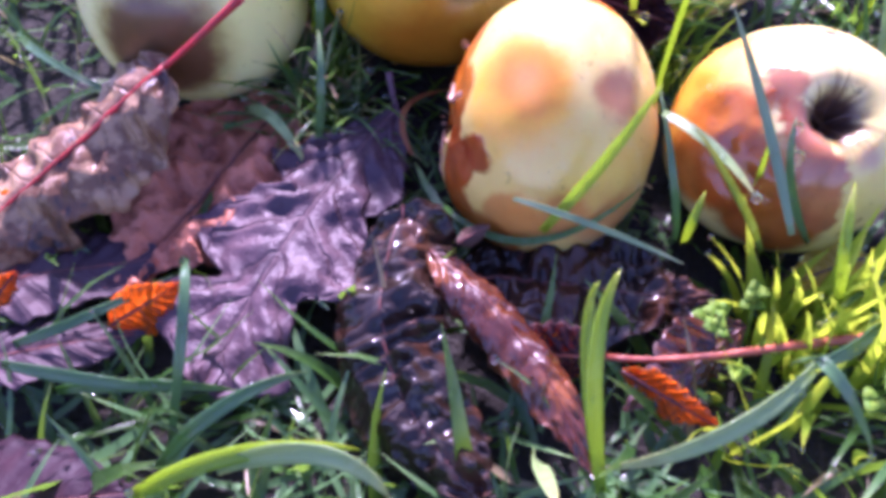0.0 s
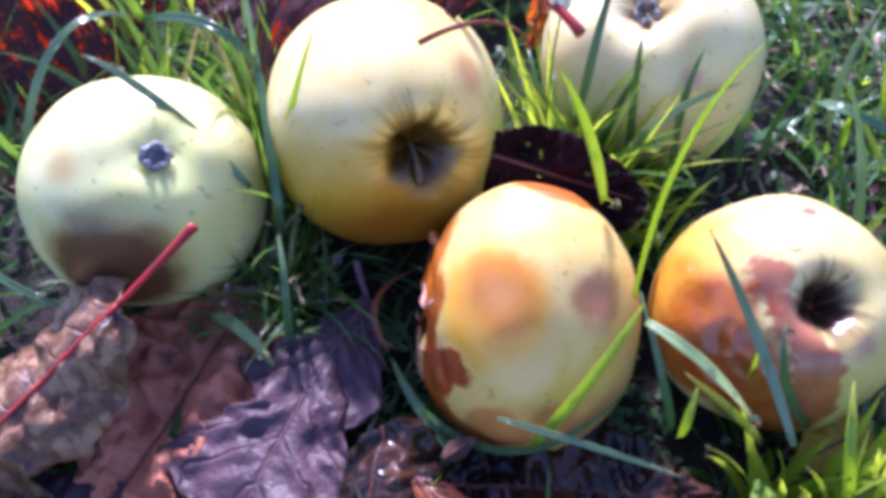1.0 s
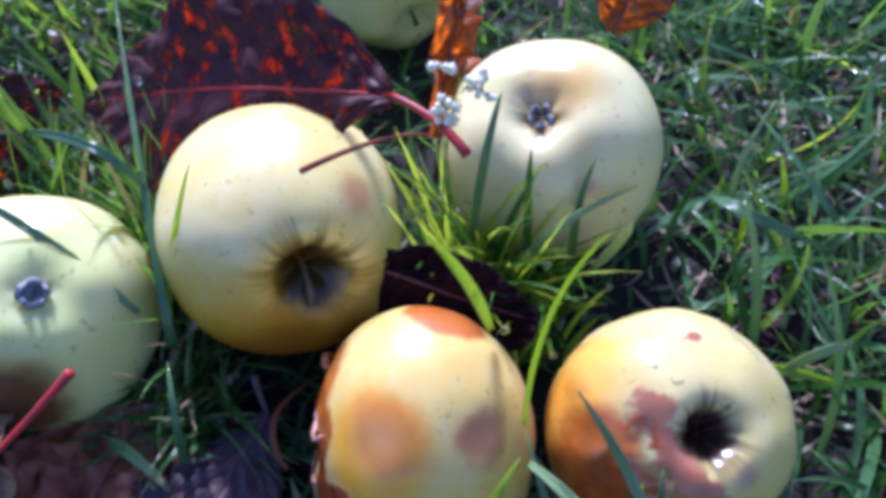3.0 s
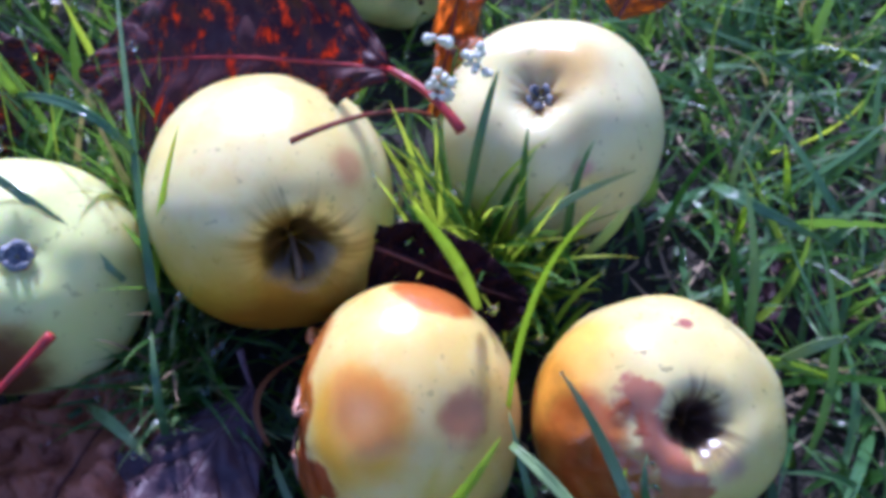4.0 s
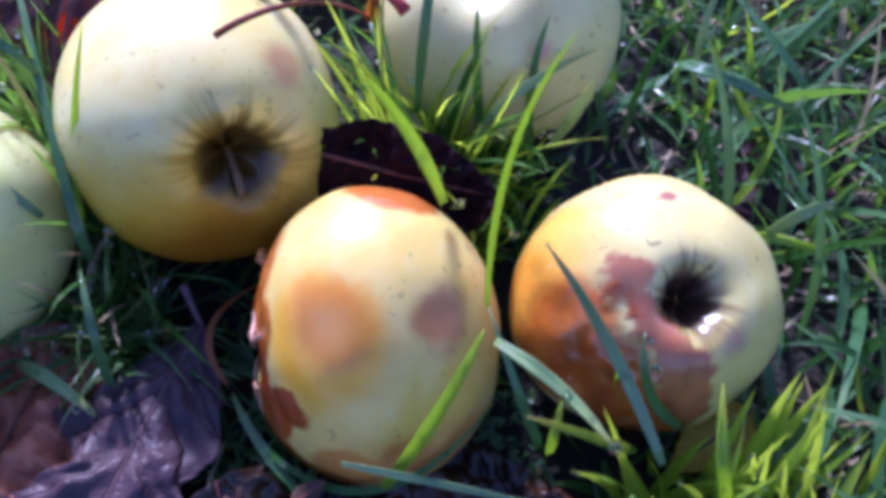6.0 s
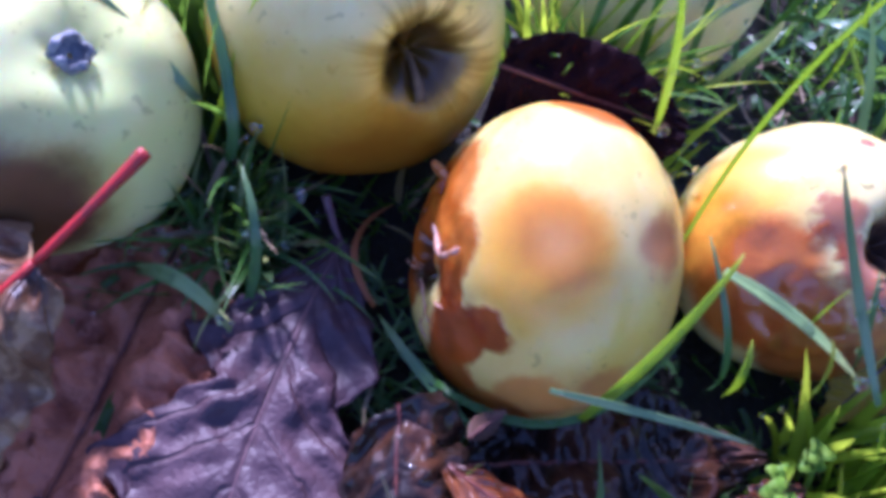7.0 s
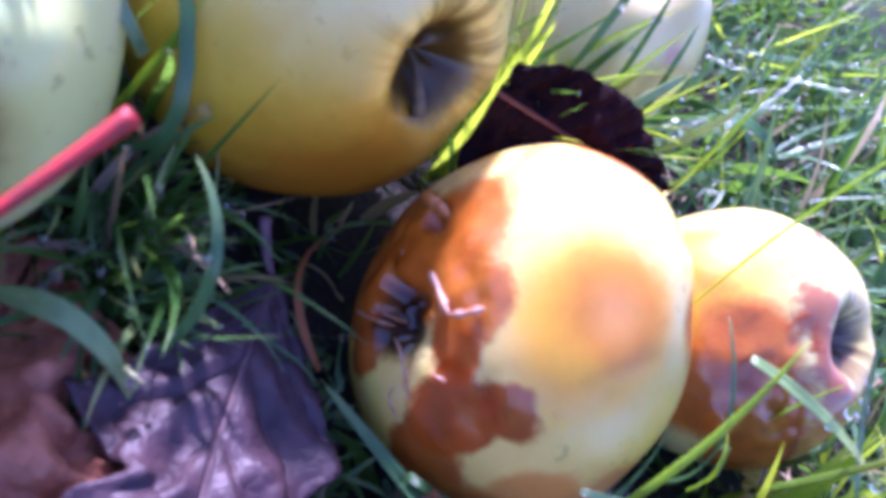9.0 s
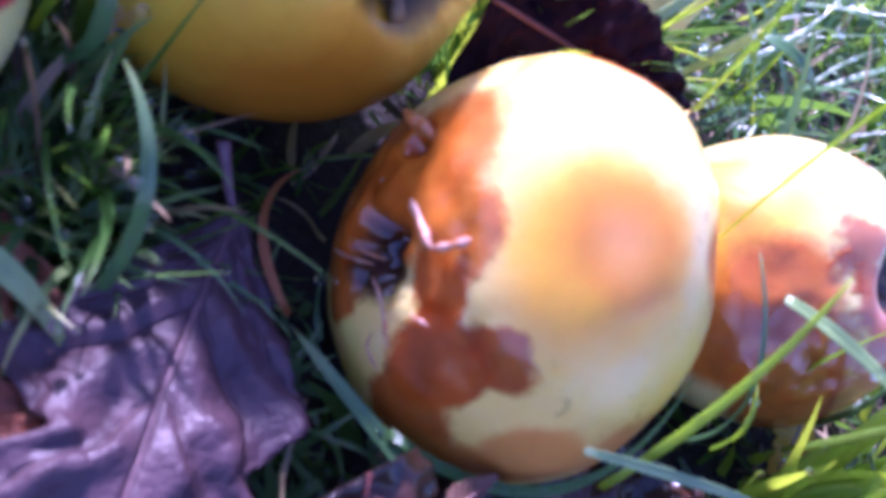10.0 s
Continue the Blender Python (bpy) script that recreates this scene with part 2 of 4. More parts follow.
def apple_material(name, pale, green, blush, bruises_and_shade=(), pole=None, rough=0.27, flecks=0.3):
    """Apple skin. Spots of bruise, rot, hollow tint and painted shade: (place on the apple, radius, softness, colour,
    wetness, raggedness).
    pole: (direction, reach, colour) of the russet streaks round the hollow."""
    n = Nodes(name)
    c = n.coord()
    tone, cloud = n.noise(c, 18.0, 3.0), n.noise(c, 55.0, 4.0)
    col = n.mix(n.ramp(tone, 0.3, 0.7), pale, green)
    col = n.mix(n.math("MULTIPLY", n.ramp(cloud, 0.5, 0.75), 0.35), col, blush)
    scuff = n.noise(n.vec("MULTIPLY", c, (1.0, 1.0, 0.35)), 140.0, 5.0, 0.7)
    col = n.mix(n.math("MULTIPLY", n.ramp(scuff, 0.52, 0.72), 0.30), col, (0.72, 0.66, 0.36))
    col = n.mix(n.math("MULTIPLY", n.ramp(scuff, 0.46, 0.30), 0.25), col, blush)
    dots = n.tree.nodes.new("ShaderNodeTexVoronoi")
    n.put(dots.inputs["Vector"], c)
    dots.inputs["Scale"].default_value = 190.0
    col = n.mix(n.math("MULTIPLY", n.ramp(dots.outputs["Distance"], 0.05, 0.14, 1.0, 0.0), 0.28), col, (0.25, 0.2, 0.06))
    if flecks:
        col = n.mix(n.math("MULTIPLY", n.ramp(n.noise(c, 260.0, 2.0), 0.66, 0.7), flecks), col, (0.07, 0.05, 0.02))
    wet = 0.0
    warp = n.vec("SUBTRACT", n.noise(c, 75.0, 5.0, 0.6, out="Color"), (0.5, 0.5, 0.5))
    if pole:
        way, reach, tint = pole
        way = Vector(way).normalized()
        off = n.vec("SUBTRACT", c, n.vec("SCALE", tuple(way), scale=n.vec("DOT_PRODUCT", c, tuple(way))))
        ray = n.noise(n.vec("SCALE", n.vec("NORMALIZE", off), scale=2.7), 1.0, 3.0, 0.65)
        far = n.vec("LENGTH", off)
        side = n.ramp(n.vec("DOT_PRODUCT", c, tuple(way)), 0.0, 0.01)
        lim = n.math("MULTIPLY", n.ramp(ray, 0.30, 0.70, 0.60, 1.35), reach)
        mask = n.math("POWER", n.ramp(n.math("DIVIDE", far, lim), 0.40, 1.05, 1.0, 0.0), 1.0)
        col = n.mix(n.math("MULTIPLY", n.math("MULTIPLY", mask, side), 0.92), col, tint)
    for place, radius, soft, tint, gloss, ragged in bruises_and_shade:
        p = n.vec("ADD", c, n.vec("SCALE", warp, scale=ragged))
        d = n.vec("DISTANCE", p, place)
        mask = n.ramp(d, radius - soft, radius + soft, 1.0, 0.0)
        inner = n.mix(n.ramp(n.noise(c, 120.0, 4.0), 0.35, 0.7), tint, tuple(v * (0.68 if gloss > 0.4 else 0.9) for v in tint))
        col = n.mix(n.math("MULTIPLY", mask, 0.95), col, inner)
        if gloss:
            wet = n.math("MAXIMUM", n.math("MULTIPLY", mask, gloss), wet)
    grain = n.noise(c, 500.0, 3.0)
    lumps = n.noise(c, 85.0, 3.0)
    bumps = n.math("ADD", n.math("MULTIPLY", grain, 0.12), n.math("MULTIPLY", n.math("MULTIPLY", lumps, wet), 1.7))
    n.set(Base_Color=col, Roughness=n.math("SUBTRACT", rough, n.math("MULTIPLY", wet, 0.12)), Specular_IOR_Level=0.5, Normal=n.bump(bumps, 0.5, 0.0012),
          Subsurface_Weight=0.7, Subsurface_Radius=(0.012, 0.008, 0.003), Subsurface_Scale=1.0, Coat_Weight=n.math("MULTIPLY", wet, 0.35), Coat_Roughness=0.1)
    return n.mat


# ---- shape helpers ----
def mesh_of(name, verts, faces, material, uvs=None, smooth=True):
    me = bpy.data.meshes.new(name)
    me.from_pydata([tuple(v) for v in verts], [], [tuple(q) for q in faces])
    me.materials.append(material)
    if smooth:
        me.polygons.foreach_set("use_smooth", [True] * len(me.polygons))
    if uvs is not None:
        layer = me.uv_layers.new(name="UVMap")
        index = np.empty(len(me.loops), dtype=np.int32)
        me.loops.foreach_get("vertex_index", index)
        layer.data.foreach_set("uv", np.asarray(uvs, dtype=np.float32)[index].ravel())
    me.update()
    return me


def part(name, me, parent, label=""):
    ob = new(name, me)
    ob.parent = parent
    return tagged(ob, label)


def thing(name, place, label, category, group="", kind=""):
    ob = new(name)
    ob.empty_display_size = 0.01
    ob.location = place
    return tagged(ob, label, category, group, kind)


def bezier(points, count):
    """Points along a smooth line that is led by the given three or four points."""
    p = [np.array(q, float) for q in points]
    t = np.linspace(0, 1, count)[:, None]
    if len(p) == 3:
        mid = 2 * p[1] - (p[0] + p[2]) / 2
        return (1 - t) ** 2 * p[0] + 2 * t * (1 - t) * mid + t ** 2 * p[2]
    return (1 - t) ** 3 * p[0] + 3 * t * (1 - t) ** 2 * p[1] + 3 * t ** 2 * (1 - t) * p[2] + t ** 3 * p[3]


def tube(name, line, radii, material, around=8):
    """A round stalk along a line of points, closed at both ends."""
    line = np.asarray(line, float)
    n = len(line)
    radii = np.interp(np.linspace(0, 1, n), np.linspace(0, 1, len(radii)), radii)
    verts, faces = [], []
    side = None
    for i in range(n):
        ahead = Vector(line[min(i + 1, n - 1)] - line[max(i - 1, 0)]).normalized()
        if side is None:
            side = ahead.orthogonal().normalized()
        side = (side - ahead * side.dot(ahead)).normalized()
        other = ahead.cross(side)
        for k in range(around):
            a = 2 * math.pi * k / around
            verts.append(Vector(line[i]) + (side * math.cos(a) + other * math.sin(a)) * radii[i])
    for i in range(n - 1):
        for k in range(around):
            a, b = i * around + k, i * around + (k + 1) % around
            faces.append((a, b, b + around, a + around))
    faces.append(tuple(range(around))[::-1])
    faces.append(tuple(range((n - 1) * around, n * around)))
    return mesh_of(name, verts, faces, material)


def ground_height(x, y):
    lift = -0.008 + 0.016 * np.clip((np.asarray(y) + 0.02) / 0.12, 0, 1)
    return lift + 0.002 * np.sin(np.asarray(x) * 41) * np.cos(np.asarray(y) * 37)


# ---- ground ----
def build_ground():
    """One sheet of soil and turf, fine beneath the subject and coarse towards the horizon."""
    rings = np.concatenate([np.linspace(0, 0.6, 61), np.geomspace(0.63, 400.0, 45)])
    spokes = 144
    verts, faces = [(0.03, 0.05, float(ground_height(0.03, 0.05)))], []
    for r in rings[1:]:
        for k in range(spokes):
            a = 2 * math.pi * k / spokes
            x, y = 0.03 + r * math.cos(a), 0.05 + r * math.sin(a)
            rough = noise.noise((x * 60, y * 60, 0)) * 0.0025 * min(1.0, 2 / (1 + r)) + noise.noise((x * 0.7, y * 0.7, 3)) * 0.05 * min(1.0, r / 4)
            verts.append((x, y, float(ground_height(x, y)) + rough))
    for k in range(spokes):
        faces.append((0, 1 + k, 1 + (k + 1) % spokes))
    for i in range(len(rings) - 2):
        for k in range(spokes):
            a, b = 1 + i * spokes + k, 1 + i * spokes + (k + 1) % spokes
            faces.append((a, a + spokes, b + spokes, b))
    tagged(new("ground", mesh_of("ground", verts, faces, SOIL)), "dark damp soil and thatch beneath the lawn", "ground", kind="structure")


build_ground()

# ---- apples ----
APPLES = []


def apple(place, semi, material, hollow, label, wide=0.013, deep=0.010, ribs=0.02, base_hollow=True, stem=None, calyx=True, pits=(), lumps=0.012, seed=0.0, taper=0.0, shear=(0.0, 0.0), square=2.0, fineness=1.0, dents=()):
    """An apple with its skin, its hollow at one pole, and the stem or the dried sepals in it.
    hollow: the way that the hollow faces. pits: (place, radius, depth) of sunken rot; dents: the same for soft hollows in the skin."""
    ob = thing("apple", place, label, "apple", "windfall apples")
    APPLES.append((Vector(place), Vector(semi)))
    way = Vector(hollow).normalized()
    right = way.orthogonal().normalized()
    front = way.cross(right)
    nu, nv = int(112 * fineness), int(80 * fineness)
    verts, faces = [], []
    for j in range(nv + 1):
        th = math.pi * j / nv
        for i in range(nu):
            ph = 2 * math.pi * i / nu
            d = way * math.cos(th) + (right * math.cos(ph) + front * math.sin(ph)) * math.sin(th)
            s = (abs(d.x / semi[0]) ** square + abs(d.y / semi[1]) ** square + abs(d.z / semi[2]) ** square) ** (-1 / square)
            s *= 1 + ribs * math.cos(5 * ph + seed) * math.exp(-((th - 0.55) / 0.4) ** 2)
            s *= 1 + lumps * (noise.noise(d * 1.6 + Vector((seed, 3.1, 0))) + 0.4 * noise.noise(d * 3.7 + Vector((0, seed, 5))))
            p = d * s
            flare = 1 - taper * p.z / semi[2]
            p = Vector((p.x * flare + shear[0] * p.z, p.y * flare + shear[1] * p.z, p.z))
            q = math.sin(th) * s
            if th < 1.2:
                p = p - way * deep * math.exp(-(q / wide) ** 2) * (1 + 0.12 * math.cos(5 * ph + seed))
            elif base_hollow and th > 2.0:
                p = p + way * deep * 0.7 * math.exp(-(q / wide) ** 2)
            for at, radius, depth in dents:
                p = p * (1 - depth / max(p.length, 1e-4) * math.exp(-((p - Vector(at)).length / radius) ** 2))
            for at, radius, depth in pits:
                gap = (p - Vector(at)).length + 0.004 * noise.noise(p * 160)
                if gap < radius * 1.6:
                    edge = 1 / (1 + math.exp((gap - radius) / (radius * 0.09)))
                    p = p * (1 - edge * depth / max(p.length, 1e-4) * (0.75 + 0.7 * noise.noise(p * 210 + Vector((9, 0, 0)))))
            verts.append(p)
    for j in range(nv):
        for i in range(nu):
            a, b = j * nu + i, j * nu + (i + 1) % nu
            faces.append((a, a + nu, b + nu, b))
    part("skin", mesh_of("skin", verts, faces, material), ob)
    pole = verts[0]
    if stem:
        line = bezier([pole - way * 0.001, pole + way * stem[0] * 0.5 + Vector(stem[1]) * 0.2, pole + way * stem[0] + Vector(stem[1])], 10)
        part("stem", tube("stem", line, (0.0011, 0.0008, 0.0010, 0.0016), STEM_APPLE), ob, "short brown stem")
    if calyx:
        verts, faces, steps = [], [], 30
        for r, up in ((0.0008, 0.0012), (0.0022, 0.0006), (0.0036, 0.0016), (0.0042, 0.0034), (0.0030, 0.0046)):
            for k in range(steps):
                a = 2 * math.pi * k / steps
                jag = 0.5 + 0.5 * math.cos(5 * a + seed)
                rough = 1 + 0.25 * noise.noise((math.cos(a) * 3, math.sin(a) * 3, r * 900 + seed))
                verts.append(pole + (right * math.cos(a) + front * math.sin(a)) * r * rough + way * (up * (0.45 + 0.75 * jag) if up > 0.002 else up))
        for j in range(4):
            for k in range(steps):
                a, b = j * steps + k, j * steps + (k + 1) % steps
                faces.append((a, a + steps, b + steps, b))
        cal = part("calyx", mesh_of("calyx", verts, faces, SEPAL), ob, "dried grey sepals in the hollow")
        cal.modifiers.new("thick", "SOLIDIFY").thickness = 0.0005
    return ob


RUSSET = (0.105, 0.070, 0.006)

SKIN_B = apple_material("yellow_apple_skin", (0.76, 0.67, 0.30), (0.71, 0.56, 0.13), (0.62, 0.40, 0.06),
                        # Soft gold and brown tints paint the shaded lower half into the skin.
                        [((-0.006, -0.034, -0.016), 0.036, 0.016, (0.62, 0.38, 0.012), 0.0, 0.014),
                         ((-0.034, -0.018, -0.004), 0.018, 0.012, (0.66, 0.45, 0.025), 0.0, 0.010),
                         ((0.0290, -0.0130, 0.0285), 0.006, 0.003, (0.64, 0.35, 0.11), 0.0, 0.006),
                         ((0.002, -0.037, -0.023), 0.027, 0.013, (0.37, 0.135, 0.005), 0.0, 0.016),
                         # Olive-brown ring, then a darker brown over the walls of the stem hollow.
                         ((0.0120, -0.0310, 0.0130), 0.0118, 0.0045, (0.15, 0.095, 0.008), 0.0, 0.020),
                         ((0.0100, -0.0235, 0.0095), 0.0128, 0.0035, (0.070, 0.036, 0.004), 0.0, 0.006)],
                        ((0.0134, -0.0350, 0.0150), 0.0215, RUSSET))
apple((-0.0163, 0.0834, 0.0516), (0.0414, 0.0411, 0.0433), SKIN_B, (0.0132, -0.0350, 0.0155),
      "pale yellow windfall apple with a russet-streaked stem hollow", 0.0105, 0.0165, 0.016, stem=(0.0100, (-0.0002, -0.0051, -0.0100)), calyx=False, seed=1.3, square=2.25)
SKIN_G = apple_material("green_apple_skin", (0.70, 0.70, 0.32), (0.60, 0.63, 0.20), (0.70, 0.64, 0.26),
                        [((-0.0020, -0.0370, 0.0050), 0.0225, 0.0060, (0.36, 0.30, 0.07), 0.0, 0.010),
                         ((-0.0030, -0.0370, 0.0030), 0.0200, 0.0050, (0.12, 0.055, 0.022), 0.0, 0.010),
                         ((-0.0120, -0.0190, 0.0320), 0.005, 0.004, (0.60, 0.47, 0.18), 0.0, 0.004)])
apple((-0.1006, 0.0635, 0.0465), (0.0401, 0.0385, 0.039), SKIN_G, (0.0164, -0.0165, 0.0314),
      "green windfall apple with a soft brown bruise near the ground", 0.009, 0.0055, 0.014, seed=2.2, square=2.15)
SKIN_C = apple_material("rotting_apple_skin", (0.77, 0.595, 0.21), (0.73, 0.51, 0.10), (0.68, 0.43, 0.04),
                        [((-0.0125, -0.0185, 0.0310), 0.0165, 0.0055, (0.82, 0.42, 0.012), 0.0, 0.010),
                         ((-0.0095, -0.0150, 0.0345), 0.0112, 0.0045, (0.70, 0.28, 0.03), 0.0, 0.010),
                         ((-0.0095, -0.0160, 0.0345), 0.0045, 0.0045, (0.78, 0.37, 0.10), 0.0, 0.006),
                         ((0.0181, -0.0168, 0.0299), 0.0085, 0.0036, (0.45, 0.17, 0.045), 0.1, 0.012),
                         ((0.0190, -0.0340, -0.0080), 0.0120, 0.0060, (0.58, 0.28, 0.08), 0.1, 0.012),
                         ((0.0032, -0.0387, 0.0010), 0.0085, 0.0035, (0.60, 0.28, 0.07), 0.1, 0.012),
                         ((-0.0120, -0.0365, -0.0030), 0.0100, 0.0025, (0.60, 0.26, 0.05), 0.2, 0.012),
                         ((0.0130, 0.0225, 0.0365), 0.0130, 0.0020, (0.48, 0.13, 0.015), 0.4, 0.008),
                         ((-0.0375, 0.0220, 0.0000), 0.0220, 0.0016, (0.44, 0.12, 0.012), 0.7, 0.014),
                         ((-0.0263, 0.0128, 0.0225), 0.0112, 0.0026, (0.58, 0.18, 0.022), 0.5, 0.012),
                         ((-0.0300, 0.0113, 0.0113), 0.0142, 0.0016, (0.56, 0.145, 0.008), 0.7, 0.014),
                         ((-0.0280, -0.0033, 0.0204), 0.0070, 0.0018, (0.54, 0.15, 0.010), 0.7, 0.012),
                         ((-0.0335, 0.0089, 0.0023), 0.0118, 0.0016, (0.48, 0.11, 0.007), 0.8, 0.014),
                         ((-0.0314, -0.0100, 0.0120), 0.0076, 0.0014, (0.48, 0.095, 0.005), 0.7, 0.014),
                         ((-0.0315, -0.0195, 0.0029), 0.0104, 0.0014, (0.40, 0.066, 0.003), 0.7, 0.014),
                         ((-0.0240, -0.0237, 0.0125), 0.0062, 0.0013, (0.40, 0.064, 0.003), 0.6, 0.012),
                         ((-0.0293, -0.0241, -0.0120), 0.0100, 0.0018, (0.42, 0.085, 0.005), 0.6, 0.014),
                         ((-0.0200, -0.0324, -0.0180), 0.0115, 0.0025, (0.48, 0.16, 0.02), 0.5, 0.012),
                         ((-0.0357, 0.0024, -0.0115), 0.0060, 0.0014, (0.42, 0.10, 0.008), 0.7, 0.012),
                         ((-0.0352, -0.0060, -0.0125), 0.0036, 0.0012, (0.66, 0.54, 0.12), 0.1, 0.005),
                         ((-0.0342, -0.0105, -0.0165), 0.0040, 0.0014, (0.66, 0.50, 0.09), 0.1, 0.005),
                         ((-0.0315, 0.0040, -0.0005), 0.0078, 0.0022, (0.03, 0.014, 0.012), 0.8, 0.006)])
rotten = apple((0.0251, 0.0101, 0.0294), (0.0359, 0.0395, 0.0436), SKIN_C, (-0.95, 0.0, 0.02),
      "half-rotten pale yellow apple with a torn brown side", 0.007, 0.005, 0.0, False, calyx=False, lumps=0.02, taper=0.0753, shear=(0.0477, 0.0862),
      pits=(((-0.0340, 0.0130, 0.0080), 0.0190, 0.0012), ((-0.0275, 0.0200, 0.0165), 0.0036, 0.0060), ((-0.0335, 0.0055, 0.0005), 0.0068, 0.0100), ((-0.0315, -0.0150, 0.0050), 0.0110, 0.0008)), seed=4.4,
      fineness=1.6, dents=(((-0.0100, -0.0160, 0.0345), 0.0080, 0.0010), ((-0.0039, -0.0318, 0.0215), 0.0075, 0.0012), ((0.0181, -0.0168, 0.0299), 0.0080, 0.0010), ((-0.0300, -0.0040, 0.0130), 0.0100, 0.0014)))
SHREDS = (((-0.0300, 0.0090, 0.0130), (-0.0312, 0.0020, 0.0140), (-0.0318, -0.0042, 0.0150), 0.0010), ((-0.0318, -0.0042, 0.0152), (-0.0302, -0.0058, 0.0185), (-0.0282, -0.0064, 0.0212), 0.0009),
          ((-0.0344, 0.0118, -0.0098), (-0.0352, 0.0070, -0.0050), (-0.0336, 0.0022, 0.0000), 0.0004), ((-0.0344, 0.0085, -0.0030), (-0.0350, 0.0040, 0.0010), (-0.0338, 0.0000, 0.0050), 0.0003),
          ((-0.0340, 0.0000, -0.0010), (-0.0347, -0.0070, 0.0000), (-0.0345, -0.0130, -0.0030), 0.0004), ((-0.0330, -0.0110, 0.0050), (-0.0333, -0.0130, 0.0070), (-0.0326, -0.0150, 0.0078), 0.0004),
          ((-0.0300, 0.0160, 0.0080), (-0.0308, 0.0150, 0.0062), (-0.0310, 0.0130, 0.0050), 0.0005), ((-0.0350, -0.0090, -0.0050), (-0.0355, -0.0110, -0.0075), (-0.0345, -0.0150, -0.0080), 0.0003))
for a, b, c, r in SHREDS:
    line = np.array([q * (0.996 + 0.016 * noise.noise(Vector(q) * 700)) for q in bezier((a, b, c), 12)])
    part("skin_shred", tube("skin_shred", line, (r * 0.3, r, r * 0.6, r * 1.1, r * 0.35), SHRED, 7), rotten, "pale torn shred of skin")
FLAPS = (((-0.0262, 0.0165, 0.0200), (-0.0285, 0.0212, 0.0190), (-0.0268, 0.0262, 0.0150), 0.0013),)
for a, b, c, r in FLAPS:
    line = np.array([q * (0.962 + 0.05 * noise.noise(Vector(q) * 400)) for q in bezier((a, b, c), 12)])
    part("skin_flap", tube("skin_flap", line, (r * 0.4, r, r * 1.2, r * 0.8, r * 0.3), ROT_FLESH, 8), rotten, "curled brown flap of torn skin")
SKIN_D = apple_material("wrinkled_apple_skin", (0.64, 0.56, 0.25), (0.60, 0.49, 0.14), (0.58, 0.40, 0.09),
                        [((-0.0279, 0.0089, 0.0239), 0.0160, 0.0070, (0.78, 0.45, 0.06), 0.2, 0.008),
                         ((-0.0357, -0.0007, 0.0131), 0.0150, 0.0050, (0.74, 0.33, 0.015), 0.6, 0.008),
                         ((-0.0271, -0.0137, 0.0199), 0.0125, 0.0030, (0.56, 0.15, 0.012), 0.9, 0.008),
                         ((-0.0326, -0.0184, 0.0061), 0.0139, 0.0035, (0.54, 0.15, 0.010), 0.9, 0.008),
                         ((-0.0222, -0.0261, 0.0102), 0.0150, 0.0030, (0.40, 0.085, 0.008), 0.9, 0.008),
                         ((-0.0115, -0.0329, -0.0030), 0.0150, 0.0030, (0.32, 0.075, 0.010), 0.9, 0.008),
                         ((-0.0125, -0.0110, 0.0321), 0.0066, 0.0014, (0.44, 0.17, 0.085), 0.35, 0.015),
                         ((-0.0066, -0.0219, 0.0270), 0.0078, 0.0012, (0.40, 0.14, 0.070), 0.4, 0.015),
                         ((-0.0012, -0.0316, 0.0185), 0.0088, 0.0012, (0.40, 0.14, 0.060), 0.5, 0.015),
                         ((-0.0009, -0.0356, 0.0070), 0.0092, 0.0014, (0.40, 0.13, 0.050), 0.5, 0.015),
                         ((-0.0145, -0.0168, 0.0290), 0.0042, 0.0010, (0.44, 0.075, 0.008), 0.9, 0.015),
                         ((-0.0180, -0.0120, 0.0290), 0.0036, 0.0010, (0.56, 0.13, 0.010), 0.9, 0.015),
                         ((0.0052, 0.0100, 0.0349), 0.0024, 0.001, (0.30, 0.09, 0.05), 0.0, 0.003),
                         ((0.0120, -0.0274, 0.0202), 0.0034, 0.0030, (0.44, 0.27, 0.13), 0.0, 0.006),
                         # Very dark brown that fills the bottom of the hollow.
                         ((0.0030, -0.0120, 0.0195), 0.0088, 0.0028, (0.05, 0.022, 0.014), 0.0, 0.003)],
                        ((0.0040, -0.0190, 0.0310), 0.0125, (0.12, 0.060, 0.028)), flecks=0.5)
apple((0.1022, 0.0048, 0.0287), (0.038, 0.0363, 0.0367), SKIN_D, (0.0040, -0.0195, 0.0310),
      "rotting yellow apple, wet brown rot spreading round its hollow", 0.0074, 0.0150, 0.008, calyx=False, lumps=0.03, fineness=1.5,
      pits=(((-0.0195, -0.0260, 0.0140), 0.0130, 0.0012),), seed=6.1,
      dents=(((-0.0230, -0.0200, 0.0150), 0.0120, 0.0020), ((-0.0148, -0.0165, 0.0290), 0.0060, 0.0022), ((-0.0285, -0.0080, 0.0200), 0.0060, 0.0012), ((0.0280, 0.0130, 0.0240), 0.0090, 0.0020)))
